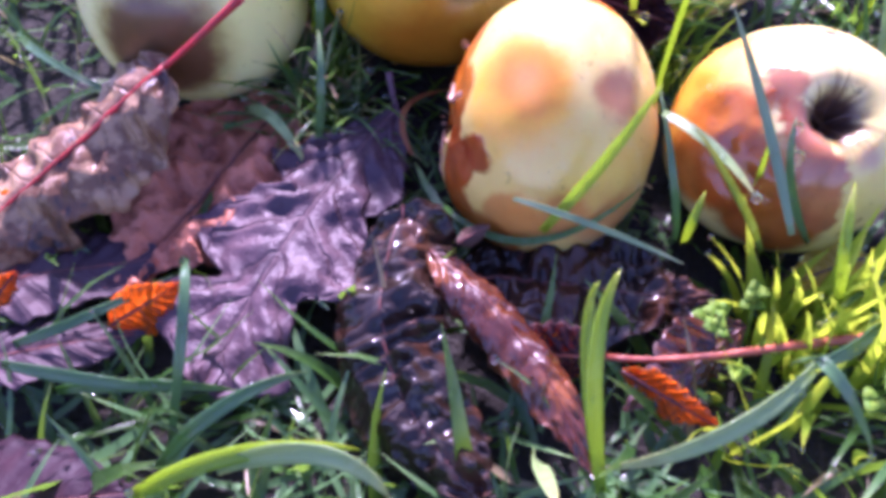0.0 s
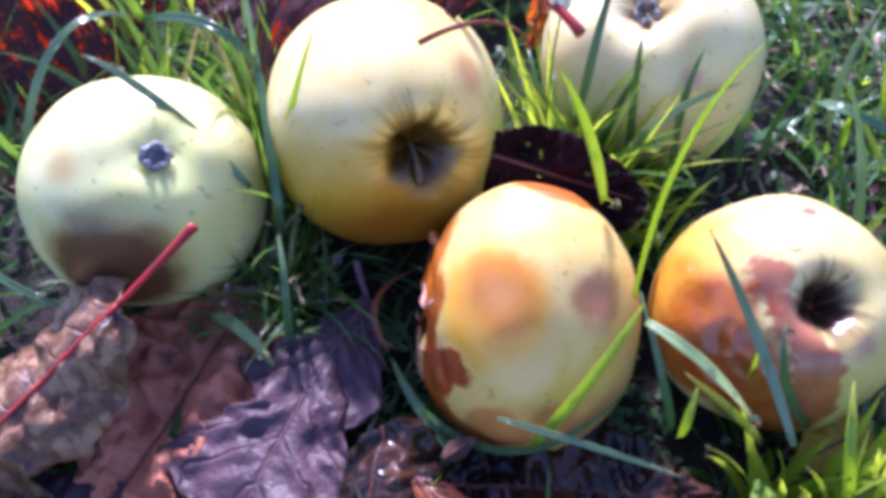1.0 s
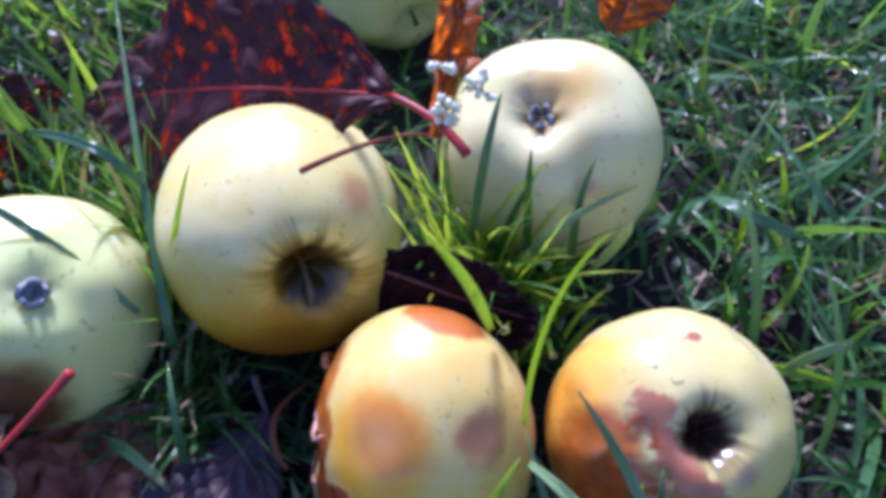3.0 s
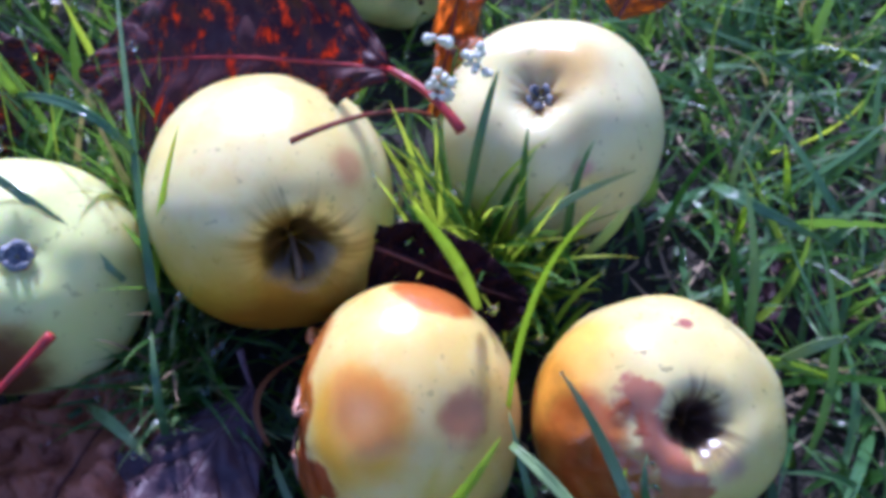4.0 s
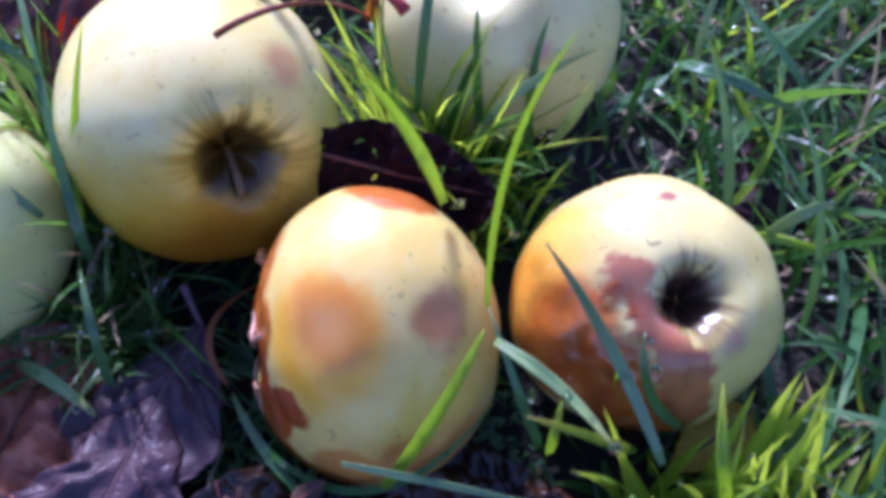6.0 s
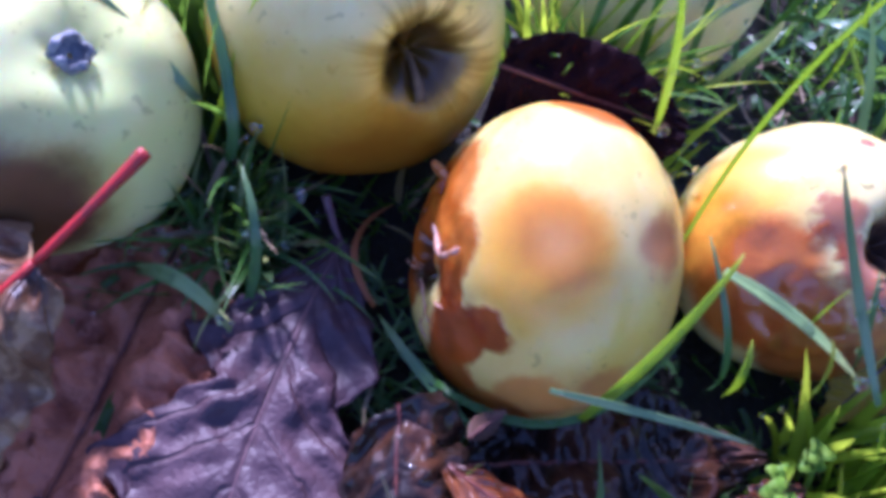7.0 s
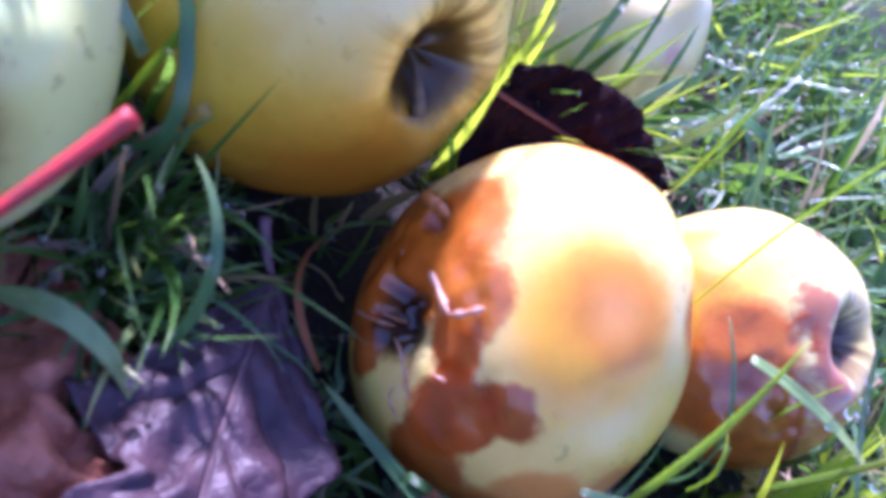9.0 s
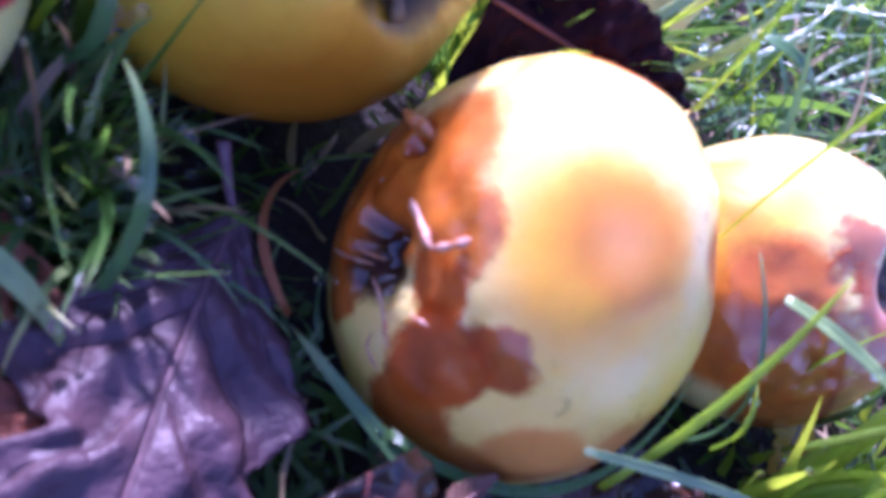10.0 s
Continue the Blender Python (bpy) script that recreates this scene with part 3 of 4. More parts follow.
SKIN_E = apple_material("cream_apple_skin", (0.69, 0.62, 0.32), (0.63, 0.57, 0.23), (0.66, 0.50, 0.19),
                        [((0.0051, -0.0355, 0.0176), 0.0035, 0.002, (0.58, 0.32, 0.20), 0.0, 0.004),
                         ((0.0216, -0.0301, 0.0155), 0.0014, 0.0008, (0.3, 0.16, 0.05), 0.0, 0.002),
                         ((0.0020, -0.0060, 0.0380), 0.012, 0.007, (0.68, 0.46, 0.14), 0.0, 0.008)],
                        ((-0.0085, -0.0150, 0.0351), 0.0100, (0.36, 0.23, 0.09)))
apple((0.0841, 0.1121, 0.0477), (0.0408, 0.0399, 0.0399), SKIN_E, (-0.0085, -0.0150, 0.0351),
      "cream-yellow windfall apple with a ribbed calyx hollow", 0.0110, 0.0105, 0.016, seed=0.4, square=2.15)
SKIN_F = apple_material("pale_green_apple_skin", (0.56, 0.62, 0.32), (0.46, 0.56, 0.24), (0.6, 0.58, 0.25))
apple((0.030, 0.246, 0.045), (0.037, 0.036, 0.036), SKIN_F, (0.25, -0.75, -0.2),
      "pale green apple lying behind a dark leaf", 0.010, 0.010, 0.02, stem=(0.006, (0, 0, -0.002)), calyx=False, seed=3.3)
apple((-0.222, 0.205, 0.040), (0.037, 0.036, 0.036), SKIN_E, (-0.3, -0.2, 0.9),
      "pale apple half hidden beside a dark red leaf", 0.010, 0.008, 0.02, seed=5.3)


# ---- fallen leaves ----
def leaf(name, base, tip, up, left, right, material, label, arch=0.0, cup=0.0, roll=0.0, crumple=0.002, pleat=0.0006, ripples=0.0, wrinkle=0.0, bend=0.0,
         stalk=None, stalk_material=STALK_BROWN, stalk_width=0.0011, rib=0.0007, seed=0.0, ragged=0.4, group="fallen leaves"):
    """A fallen leaf from base to tip. left, right: half widths at even steps along it. arch bows it lengthwise, cup lifts its edges
    (minus: drops them), roll is the radius by which it curls up across, ripples pinches it in cross folds, wrinkle creases it, bend swings it sideways."""
    base, tip = Vector(base), Vector(tip)
    ob = thing(name, base, label, "leaf", group)
    ahead = (tip - base).normalized()
    long = (tip - base).length
    up = Vector(up)
    up = (up - ahead * up.dot(ahead)).normalized()
    side = up.cross(ahead)
    nu, nv = 96, 33
    verts, uvs, faces = [], [], []

    def place(u, v):
        w = float(np.interp(u, np.linspace(0, 1, len(left)), left) if v > 0 else np.interp(u, np.linspace(0, 1, len(right)), right))
        w *= 1 + 0.14 * noise.noise((u * 9, seed, 2.0 if v > 0 else 7.0)) + 0.13 * noise.noise((u * 26, seed, 4.0 if v > 0 else 9.0)) * ragged
        y = v * w
        z = arch * math.sin(math.pi * u) * long + cup * abs(v) ** 1.6 * w
        if roll:
            z += roll * (1 - math.cos(y / roll))
            y = roll * math.sin(y / roll)
        calm = min(1.0, 0.12 + abs(v) * 3)
        z += pleat * math.sin((u * 9 - abs(v) * 1.6) * 2 * math.pi) * min(1.0, abs(v) * 3)
        z += ripples * (1 - 2.2 * abs(noise.noise((u * 13 + 0.6 * v, v * 1.3 + u * 3, seed))))
        x = u * long
        q = Vector((x * 45, y * 45, seed))
        z += crumple * calm * (noise.noise(q) + 0.5 * noise.noise(q * 2.3) + 0.25 * noise.noise(q * 5.1))
        z += wrinkle * calm * (0.6 - abs(noise.noise(q * 2.6)) - 0.5 * abs(noise.noise(q * 6.3)))
        y += bend * math.sin(math.pi * u) * long
        return ahead * x + side * y + up * z

    for i in range(nu + 1):
        for j in range(nv):
            u, v = i / nu, -1 + 2 * j / (nv - 1)
            verts.append(place(u, v))
            uvs.append((u, v))
    for i in range(nu):
        for j in range(nv - 1):
            a = i * nv + j
            faces.append((a, a + nv, a + nv + 1, a + 1))
    blade = part("leaf_blade", mesh_of("leaf_blade", verts, faces, material, uvs), ob)
    solid = blade.modifiers.new("thick", "SOLIDIFY")
    solid.thickness, solid.offset = 0.00035, 0.0
    line = [place(u, 0.0) + up * 0.0001 for u in np.linspace(0, 0.97, 30)]
    part("midrib", tube("midrib", line, (rib, rib * 0.7, rib * 0.25), stalk_material, 6), ob)
    if stalk:
        line = bezier([Vector((0, 0, 0))] + [Vector(p) - base for p in stalk], 16)
        part("leaf_stalk", tube("leaf_stalk", line, (stalk_width * 0.75, stalk_width * 0.8, stalk_width, stalk_width * 1.25), stalk_material), ob)
    return ob


OVAL = (0.1, 0.62, 0.9, 1.0, 0.95, 0.8, 0.58, 0.3, 0.03)


def oval(w):
    return [w * v for v in OVAL]


leaf("oak_leaf", (-0.027, 0.030, 0.019), (-0.078, -0.079, 0.009), (0.05, -0.1, 1),
     (0.002, 0.012, 0.018, 0.024, 0.018, 0.030, 0.039, 0.012, 0.018, 0.024, 0.006), (0.002, 0.010, 0.015, 0.027, 0.014, 0.025, 0.036, 0.016, 0.028, 0.024, 0.004),
     LEAF_OAK, "purple-brown lobed oak leaf lying flat on the grass", 0.03, -0.12, crumple=0.0048, pleat=0.0009, wrinkle=0.0025, seed=1.0, bend=-0.03, ragged=1.2,
     stalk=[(-0.0285, 0.034, 0.022), (-0.030, 0.040, 0.028)], stalk_material=STALK_PLUM, rib=0.0005)
leaf("crumpled_leaf", (-0.070, 0.042, 0.012), (-0.112, -0.048, 0.008), (0.1, 0, 1), oval(0.030), oval(0.034), LEAF_RUST,
     "crumpled rust-brown leaf beneath the oak leaf", 0.02, 0.05, crumple=0.009, pleat=0.0, wrinkle=0.010, seed=2.0)
leaf("curled_leaf", (-0.0945, 0.0056, 0.0585), (-0.170, -0.0405, 0.0155), (0.1, -0.05, 1), [0.008, 0.014, 0.018, 0.019, 0.018, 0.017, 0.014, 0.010, 0.004], [0.020, 0.034, 0.042, 0.046, 0.048, 0.046, 0.040, 0.030, 0.010], LEAF_MOTTLED,
     "folded tan leaf with dark mottling and a red stalk", 0.0, -0.80, crumple=0.0095, pleat=0.0012, wrinkle=0.0025, seed=3.0, ragged=0.8,
     stalk=[(-0.0802, 0.0145, 0.0668), (-0.0700, 0.0210, 0.0730)], stalk_material=STALK_RED, stalk_width=0.0013, rib=0.0011)
leaf("flat_leaf", (-0.167, -0.049, 0.014), (-0.093, -0.032, 0.012), (0, 0.05, 1), oval(0.020), oval(0.017), LEAF_PURPLE,
     "flat grey-purple leaf lying on the grass", 0.02, -0.08, crumple=0.004, seed=4.0)
leaf("flat_leaf", (-0.154, -0.074, 0.012), (-0.099, -0.06, 0.01), (0, 0.05, 1), oval(0.012), oval(0.012), LEAF_PURPLE,
     "dull purple leaf half hidden by grass blades", 0.02, -0.08, crumple=0.003, seed=4.6)
leaf("leaf_scrap", (-0.110, -0.058, 0.011), (-0.088, -0.048, 0.020), (0.1, -0.9, 0.42), oval(0.008), oval(0.009), LEAF_ORANGE,
     "glowing orange scrap of leaf", 0.0, 0.1, crumple=0.002, seed=5.0)
leaf("leaf_scrap", (-0.16, -0.025, 0.018), (-0.141, -0.019, 0.026), (0.1, -0.9, 0.42), oval(0.008), oval(0.008), LEAF_ORANGE,
     "glowing orange scrap of leaf", 0.0, 0.1, crumple=0.003, seed=5.6, ragged=2.0)
leaf("leaf_scrap", (-0.142, -0.019, 0.026), (-0.129, -0.014, 0.026), (0.1, -0.9, 0.42), oval(0.004), oval(0.004), LEAF_ORANGE,
     "glowing orange edge of a dead leaf", 0.0, 0.1, crumple=0.003, seed=7.7, ragged=2.5)
leaf("leaf_scrap", (-0.148, -0.058, 0.016), (-0.139, -0.046, 0.022), (0.1, -0.9, 0.42), oval(0.007), oval(0.005), LEAF_ORANGE,
     "glowing orange scrap of leaf on a purple leaf", 0.0, 0.1, crumple=0.003, seed=8.4, ragged=2.5)
leaf("leaf_scrap", (0.015, -0.066, 0.006), (0.034, -0.064, 0.016), (0.0, -0.92, 0.38), oval(0.007), oval(0.007), LEAF_ORANGE,
     "glowing red-orange scrap of leaf", 0.0, 0.1, crumple=0.002, seed=5.9, ragged=2.0)
leaf("leaf_scrap", (0.044, -0.072, 0.012), (0.070, -0.089, 0.010), (0.1, -0.92, 0.38), oval(0.006), oval(0.006), LEAF_ORANGE,
     "glowing orange strip of leaf edge", 0.0, 0.1, crumple=0.002, seed=6.2, ragged=2.0)
leaf("plum_leaf", (-0.155, -0.120, 0.006), (-0.088, -0.110, 0.010), (0, 0, 1), oval(0.024), oval(0.026), LEAF_DARK,
     "dark plum-coloured leaf lying in the grass", 0.05, -0.25, crumple=0.002, pleat=0.0002, seed=6.0)
leaf("wet_leaf", (-0.020, -0.024, 0.026), (0.004, -0.112, 0.014), (-0.30, 0.05, 1), [0.012, 0.022, 0.024, 0.021, 0.018, 0.018, 0.014, 0.003], [0.014, 0.026, 0.033, 0.034, 0.032, 0.027, 0.018, 0.003], LEAF_BLACK,
     "wet black curled leaf, shiny and wrinkled", 0.05, 0.0, -0.019, crumple=0.007, pleat=0.0005, ripples=0.0036, wrinkle=0.005, seed=7.0, rib=0.0004, bend=-0.16, ragged=1.5)
leaf("wet_leaf", (-0.012, -0.040, 0.026), (0.034, -0.104, 0.010), (0.1, 0, 1), oval(0.013), oval(0.012), LEAF_CHESTNUT,
     "wet chestnut-brown leaf rolled into a tube", 0.07, 0.0, -0.0085, crumple=0.0030, ripples=0.0008, seed=8.0, bend=0.05, ragged=1.5, rib=0.0005)
leaf("wet_leaf", (-0.004, -0.034, 0.006), (0.076, -0.046, 0.006), (0, -0.1, 1), oval(0.026), oval(0.024), LEAF_BLACK,
     "wet black leaf pressed flat beneath an apple", 0.02, 0.0, crumple=0.006, seed=9.0, ripples=0.002, wrinkle=0.006)
leaf("red_leaf", (0.040, -0.068, 0.013), (0.006, -0.062, 0.008), (0, -0.8, 0.55), oval(0.010), oval(0.010), LEAF_RED,
     "dark red leaf with a long orange stalk", 0.05, -0.2, crumple=0.003, seed=10.0,
     stalk=[(0.062, -0.0715, 0.013), (0.092, -0.066, 0.020), (0.119, -0.062, 0.016)], stalk_material=STALK_ORANGE, stalk_width=0.0013)
leaf("orange_edged_leaf", (0.082, -0.056, 0.012), (0.044, -0.082, 0.007), (0.1, -0.75, 0.6), oval(0.009), oval(0.012), LEAF_CHESTNUT,
     "small brown leaf with an orange edge", 0.05, -0.3, crumple=0.004, seed=11.0)
leaf("red_leaf", (-0.205, 0.150, 0.035), (-0.115, 0.182, 0.045), (0.1, -0.84, 0.52), oval(0.046), oval(0.034), LEAF_RED,
     "dark leaf glowing red where the sun shines through it", 0.0, 0.05, crumple=0.005, seed=12.0)
leaf("red_leaf", (0.028, 0.096, 0.096), (-0.088, 0.138, 0.072), (-0.02, -0.68, 0.73), [0.004, 0.012, 0.028, 0.039, 0.044, 0.040, 0.032, 0.018, 0.002], oval(0.036), LEAF_RED,
     "broad dark leaf with red light shining through it", 0.03, 0.06, crumple=0.005, seed=13.0, bend=-0.03,
     stalk=[(0.040, 0.083, 0.096), (0.049, 0.071, 0.091)], stalk_material=STALK_RED, stalk_width=0.0015, rib=0.0008)
leaf("orange_leaf", (0.041, 0.129, 0.045), (0.062, 0.246, 0.085), (0.35, -0.6, 0.6), [0.002, 0.006, 0.005, 0.009, 0.006, 0.010, 0.006, 0.007, 0.002], [0.002, 0.008, 0.010, 0.008, 0.010, 0.007, 0.008, 0.004, 0.002], LEAF_TAN,
     "crumpled orange leaf standing beside an apple", 0.1, 0.5, ragged=2.5, crumple=0.014, seed=14.0,
     stalk=[(0.0306, 0.0911, 0.0867), (0.0152, 0.0629, 0.1076), (-0.001, 0.067, 0.096)], stalk_material=STALK_RUST, stalk_width=0.0008)
leaf("orange_leaf", (0.120, 0.168, 0.055), (0.152, 0.205, 0.095), (0.0, -0.7, 0.6), oval(0.018), oval(0.018), LEAF_TAN,
     "orange-brown leaf standing behind an apple", 0.0, 0.2, crumple=0.006, seed=15.0)
leaf("plum_leaf", (0.019, 0.056, 0.058), (0.066, 0.032, 0.054), (-0.1, -0.80, 0.50), (0.008, 0.013, 0.015, 0.014, 0.009, 0.002), (0.018, 0.027, 0.028, 0.026, 0.018, 0.004), LEAF_PLUM,
     "dark plum leaf with a red rim wedged between apples", 0.03, -0.05, crumple=0.006, wrinkle=0.004, seed=16.0)
leaf("plum_leaf", (0.145, 0.048, 0.006), (0.210, 0.066, 0.008), (0, -0.2, 1), oval(0.018), oval(0.018), LEAF_DARK,
     "dark plum leaf lying under the grass", 0.02, -0.1, crumple=0.004, seed=17.0)
leaf("plum_leaf", (0.205, 0.140, 0.012), (0.262, 0.160, 0.018), (0, -0.2, 1), oval(0.018), oval(0.020), LEAF_PURPLE,
     "grey-purple leaf lying in the grass", 0.02, -0.1, crumple=0.004, seed=18.0)
leaf("yellow_leaf", (0.130, -0.024, 0.004), (0.100, -0.038, 0.008), (0, -0.3, 1), oval(0.009), oval(0.010), LEAF_YELLOW,
     "small yellow leaf beneath an apple", 0.02, 0.0, crumple=0.003, seed=20.0)
leaf("leaf_scrap", (-0.004, -0.032, 0.020), (0.006, -0.028, 0.024), (0, -0.5, 0.9), oval(0.003), oval(0.003), LEAF_BROWN,
     "small tan scrap of leaf", 0.0, -0.3, crumple=0.002, seed=21.0)
leaf("brown_leaf", (-0.225, 0.160, 0.012), (-0.165, 0.105, 0.010), (0, 0, 1), oval(0.026), oval(0.024), LEAF_BROWN,
     "brown leaf lying flat under the grass", 0.02, -0.05, crumple=0.004, seed=19.0)

# ---- grass ----
LEAF_ZONES = (((-0.052, -0.025), 0.038), ((-0.082, -0.045), 0.030), ((-0.13, 0.0), 0.048), ((-0.13, -0.05), 0.038), ((-0.02, -0.065), 0.036), ((0.03, -0.045), 0.038), ((-0.034, 0.026), 0.022), ((-0.010, 0.044), 0.020), ((0.016, 0.052), 0.016))


def free_of_apples(points, margin=1.03):
    """Which lines of points (n, m, 3) keep clear of every apple."""
    ok = np.ones(len(points), bool)
    for c, s in APPLES:
        d = (points - np.array(c)) / (np.array(s) * margin)
        ok &= ((d ** 2).sum(-1) > 1).all(1)
    return ok


def blades(name, rng, roots, length, width, lean, curve, material, label, segments=6, heading=None, spread=math.pi, category="grass"):
    """Many blades of grass, each a folded, tapering, curving strip."""
    n = len(roots)
    head = rng.uniform(-math.pi, math.pi, n) if heading is None else heading + rng.uniform(-spread, spread, n)
    s = np.linspace(0, 1, segments + 1)
    angle = lean[:, None] + curve[:, None] * s[None] ** 1.3
    step = (length / segments)[:, None]
    run = np.concatenate([np.zeros((n, 1)), np.cumsum(np.sin(angle[:, 1:]) * step, 1)], 1)
    rise = np.concatenate([np.zeros((n, 1)), np.cumsum(np.cos(angle[:, 1:]) * step, 1)], 1)
    sway = head[:, None] + (rng.normal(0, 0.5, n))[:, None] * s[None]
    x = roots[:, :1] + np.cos(sway) * run
    y = roots[:, 1:] + np.sin(sway) * run
    z = ground_height(x, y) * 0.3 + ground_height(roots[:, :1], roots[:, 1:]) * 0.7 - 0.002 + rise
    z = np.maximum(z, ground_height(x, y) + 0.001 + 0.004 * rng.random((n, 1)))
    spine = np.stack([x, y, z], -1)
    keep = free_of_apples(spine)
    spine, head, width = spine[keep], head[keep], width[keep]
    n = len(spine)
    turn = head + math.pi / 2 + rng.normal(0, 0.35, n)
    across = np.stack([np.cos(turn), np.sin(turn), rng.normal(0, 0.25, n)], -1)
    shape = np.minimum(1.0, 0.55 + s * 1.6) * (1 - s ** 2.2) ** 0.8 + 0.02
    half = (across[:, None] * (width[:, None] * shape[None] / 2)[..., None])
    fold = np.stack([np.cos(head), np.sin(head), np.full(n, -0.6)], -1)[:, None] * (width[:, None] * shape[None] * 0.16)[..., None]
    verts = np.stack([spine - half, spine + fold, spine + half], 2).reshape(-1, 3)
    m = segments + 1
    start = (np.arange(n) * m * 3)[:, None, None]
    row = (np.arange(segments) * 3)[None, :, None]
    quad = np.array([(0, 1, 4, 3), (1, 2, 5, 4)])
    faces = (start[..., None] + row[..., None] + quad[None, None]).reshape(-1, 4)
    uvs = np.stack(np.broadcast_arrays(np.array([0.0, 0.5, 1.0])[None, None], s[None, :, None] * np.ones((n, 1, 1))), -1).reshape(-1, 2)
    ob = new(name, mesh_of(name, verts.tolist(), faces.tolist(), material, uvs))
    tagged(ob, label, category, kind="stuff")
    return spine


def scatter(rng, count, x0, x1, y0, y1, clear=0.0):
    """Root places in a stretch of lawn, kept off the heap of leaves."""
    p = np.stack([rng.uniform(x0, x1, count), rng.uniform(y0, y1, count)], -1)
    ok = np.ones(count, bool)
    for (cx, cy), r in LEAF_ZONES:
        ok &= np.hypot(p[:, 0] - cx, p[:, 1] - cy) > r * clear
    return p[ok]


rng = np.random.default_rng(7)
TIPS = []


def short_of_apples(p, length):
    """Blades that root just in front of an apple stay short."""
    out = length.copy()
    for c, s in APPLES[:5]:
        near = np.hypot((p[:, 0] - c.x) / (s.x + 0.012), (p[:, 1] - c.y + 0.016) / (s.y + 0.022))
        out = np.where(near < 1.0, out * 0.45, out)
    return out


def lawn(count, x0, x1, y0, y1, clear, lo, hi, wlo, whi, leanlo, leanhi, curve, material, label, segments=6, keep_tips=True, name="grass", short=True):
    p = scatter(rng, count, x0, x1, y0, y1, clear)
    n = len(p)
    length = rng.uniform(lo, hi, n)
    if short:
        length = short_of_apples(p, length)
    spine = blades(name, rng, p, length, rng.uniform(wlo, whi, n), rng.uniform(leanlo, leanhi, n), rng.uniform(0.1, curve, n), material, label, segments)
    if keep_tips:
        TIPS.append(spine[:, -1])
        TIPS.append(spine[::3, segments // 2])


lawn(4200, -0.30, 0.36, -0.20, 0.36, 0.95, 0.020, 0.045, 0.0018, 0.0034, 0.1, 0.9, 1.3, GRASS, "short green lawn grass, wet with dew")
lawn(650, 0.12, 0.42, -0.10, 0.42, 0.0, 0.045, 0.085, 0.0024, 0.0042, 0.4, 1.1, 1.2, GRASS_BLUE, "long blue-green grass blades lying over", 9)
lawn(360, 0.14, 0.42, -0.10, 0.42, 0.0, 0.045, 0.08, 0.0022, 0.0040, 0.3, 1.0, 1.0, GRASS, "long green grass blades lying over", 9)
lawn(60, 0.13, 0.40, -0.06, 0.40, 0.0, 0.05, 0.08, 0.0026, 0.0042, 0.4, 1.0, 0.9, GRASS_SUNLIT, "sunlit yellow-green blades among the lawn", 9)
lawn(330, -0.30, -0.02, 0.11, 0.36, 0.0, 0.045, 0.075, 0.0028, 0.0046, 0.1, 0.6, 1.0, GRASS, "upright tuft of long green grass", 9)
lawn(60, -0.30, -0.08, 0.12, 0.36, 0.0, 0.05, 0.08, 0.0026, 0.0042, 0.1, 0.6, 0.8, GRASS_SUNLIT, "sunlit upright blades of grass", 9)
lawn(130, -0.074, -0.044, 0.024, 0.072, 0.0, 0.03, 0.055, 0.0018, 0.0032, 0.1, 0.7, 1.9, GRASS_BLUE, "drooping blue-green grass between two apples", 9, short=False)
lawn(60, -0.070, -0.046, 0.028, 0.060, 0.0, 0.03, 0.050, 0.0018, 0.0030, 0.1, 0.6, 1.9, GRASS_PALE, "pale drooping grass between two apples", 9, short=False)
lawn(80, -0.026, -0.004, -0.030, 0.024, 0.0, 0.014, 0.030, 0.0016, 0.0028, 0.2, 0.9, 1.4, GRASS_BLUE, "short blue-green grass beside the rotten apple", 7, short=False)
lawn(30, -0.030, 0.004, 0.030, 0.056, 0.0, 0.012, 0.030, 0.0016, 0.0028, 0.2, 0.9, 1.4, GRASS, "short grass in the shade under an apple", 7, short=False)
lawn(110, -0.072, -0.040, 0.024, 0.065, 0.0, 0.02, 0.045, 0.0016, 0.0028, 0.1, 0.7, 1.6, GRASS, "green grass between two apples", 9, short=False)
lawn(260, -0.20, 0.06, -0.16, -0.070, 0.5, 0.025, 0.055, 0.002, 0.0038, 0.5, 1.2, 1.0, GRASS_BLUE, "blue-green grass lying in front of the leaves", 8)
lawn(85, 0.072, 0.18, -0.11, -0.030, 0.0, 0.025, 0.05, 0.0024, 0.0044, 0.1, 0.6, 0.9, GRASS_SUNLIT, "bright yellow-green grass in the sun", 7)
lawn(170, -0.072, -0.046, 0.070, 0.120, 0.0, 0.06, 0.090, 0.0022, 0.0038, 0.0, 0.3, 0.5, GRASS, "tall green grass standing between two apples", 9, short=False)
lawn(70, 0.086, 0.135, -0.070, -0.038, 0.0, 0.035, 0.06, 0.003, 0.0045, 0.0, 0.4, 0.5, GRASS_SUNLIT, "tall sunlit yellow-green blades of grass", 8, short=False)
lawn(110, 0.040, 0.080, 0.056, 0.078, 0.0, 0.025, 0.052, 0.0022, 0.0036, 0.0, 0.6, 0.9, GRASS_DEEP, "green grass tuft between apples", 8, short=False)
lawn(60, 0.048, 0.080, 0.044, 0.076, 0.0, 0.03, 0.055, 0.0024, 0.0038, 0.0, 0.5, 0.8, GRASS_SUNLIT, "sunlit grass tuft between apples", 8, short=False)
lawn(60, 0.042, 0.066, 0.064, 0.086, 0.0, 0.046, 0.068, 0.0028, 0.0044, 0.0, 0.45, 0.7, GRASS_SUNLIT, "tall sunlit grass in front of the cream apple", 9, short=False)
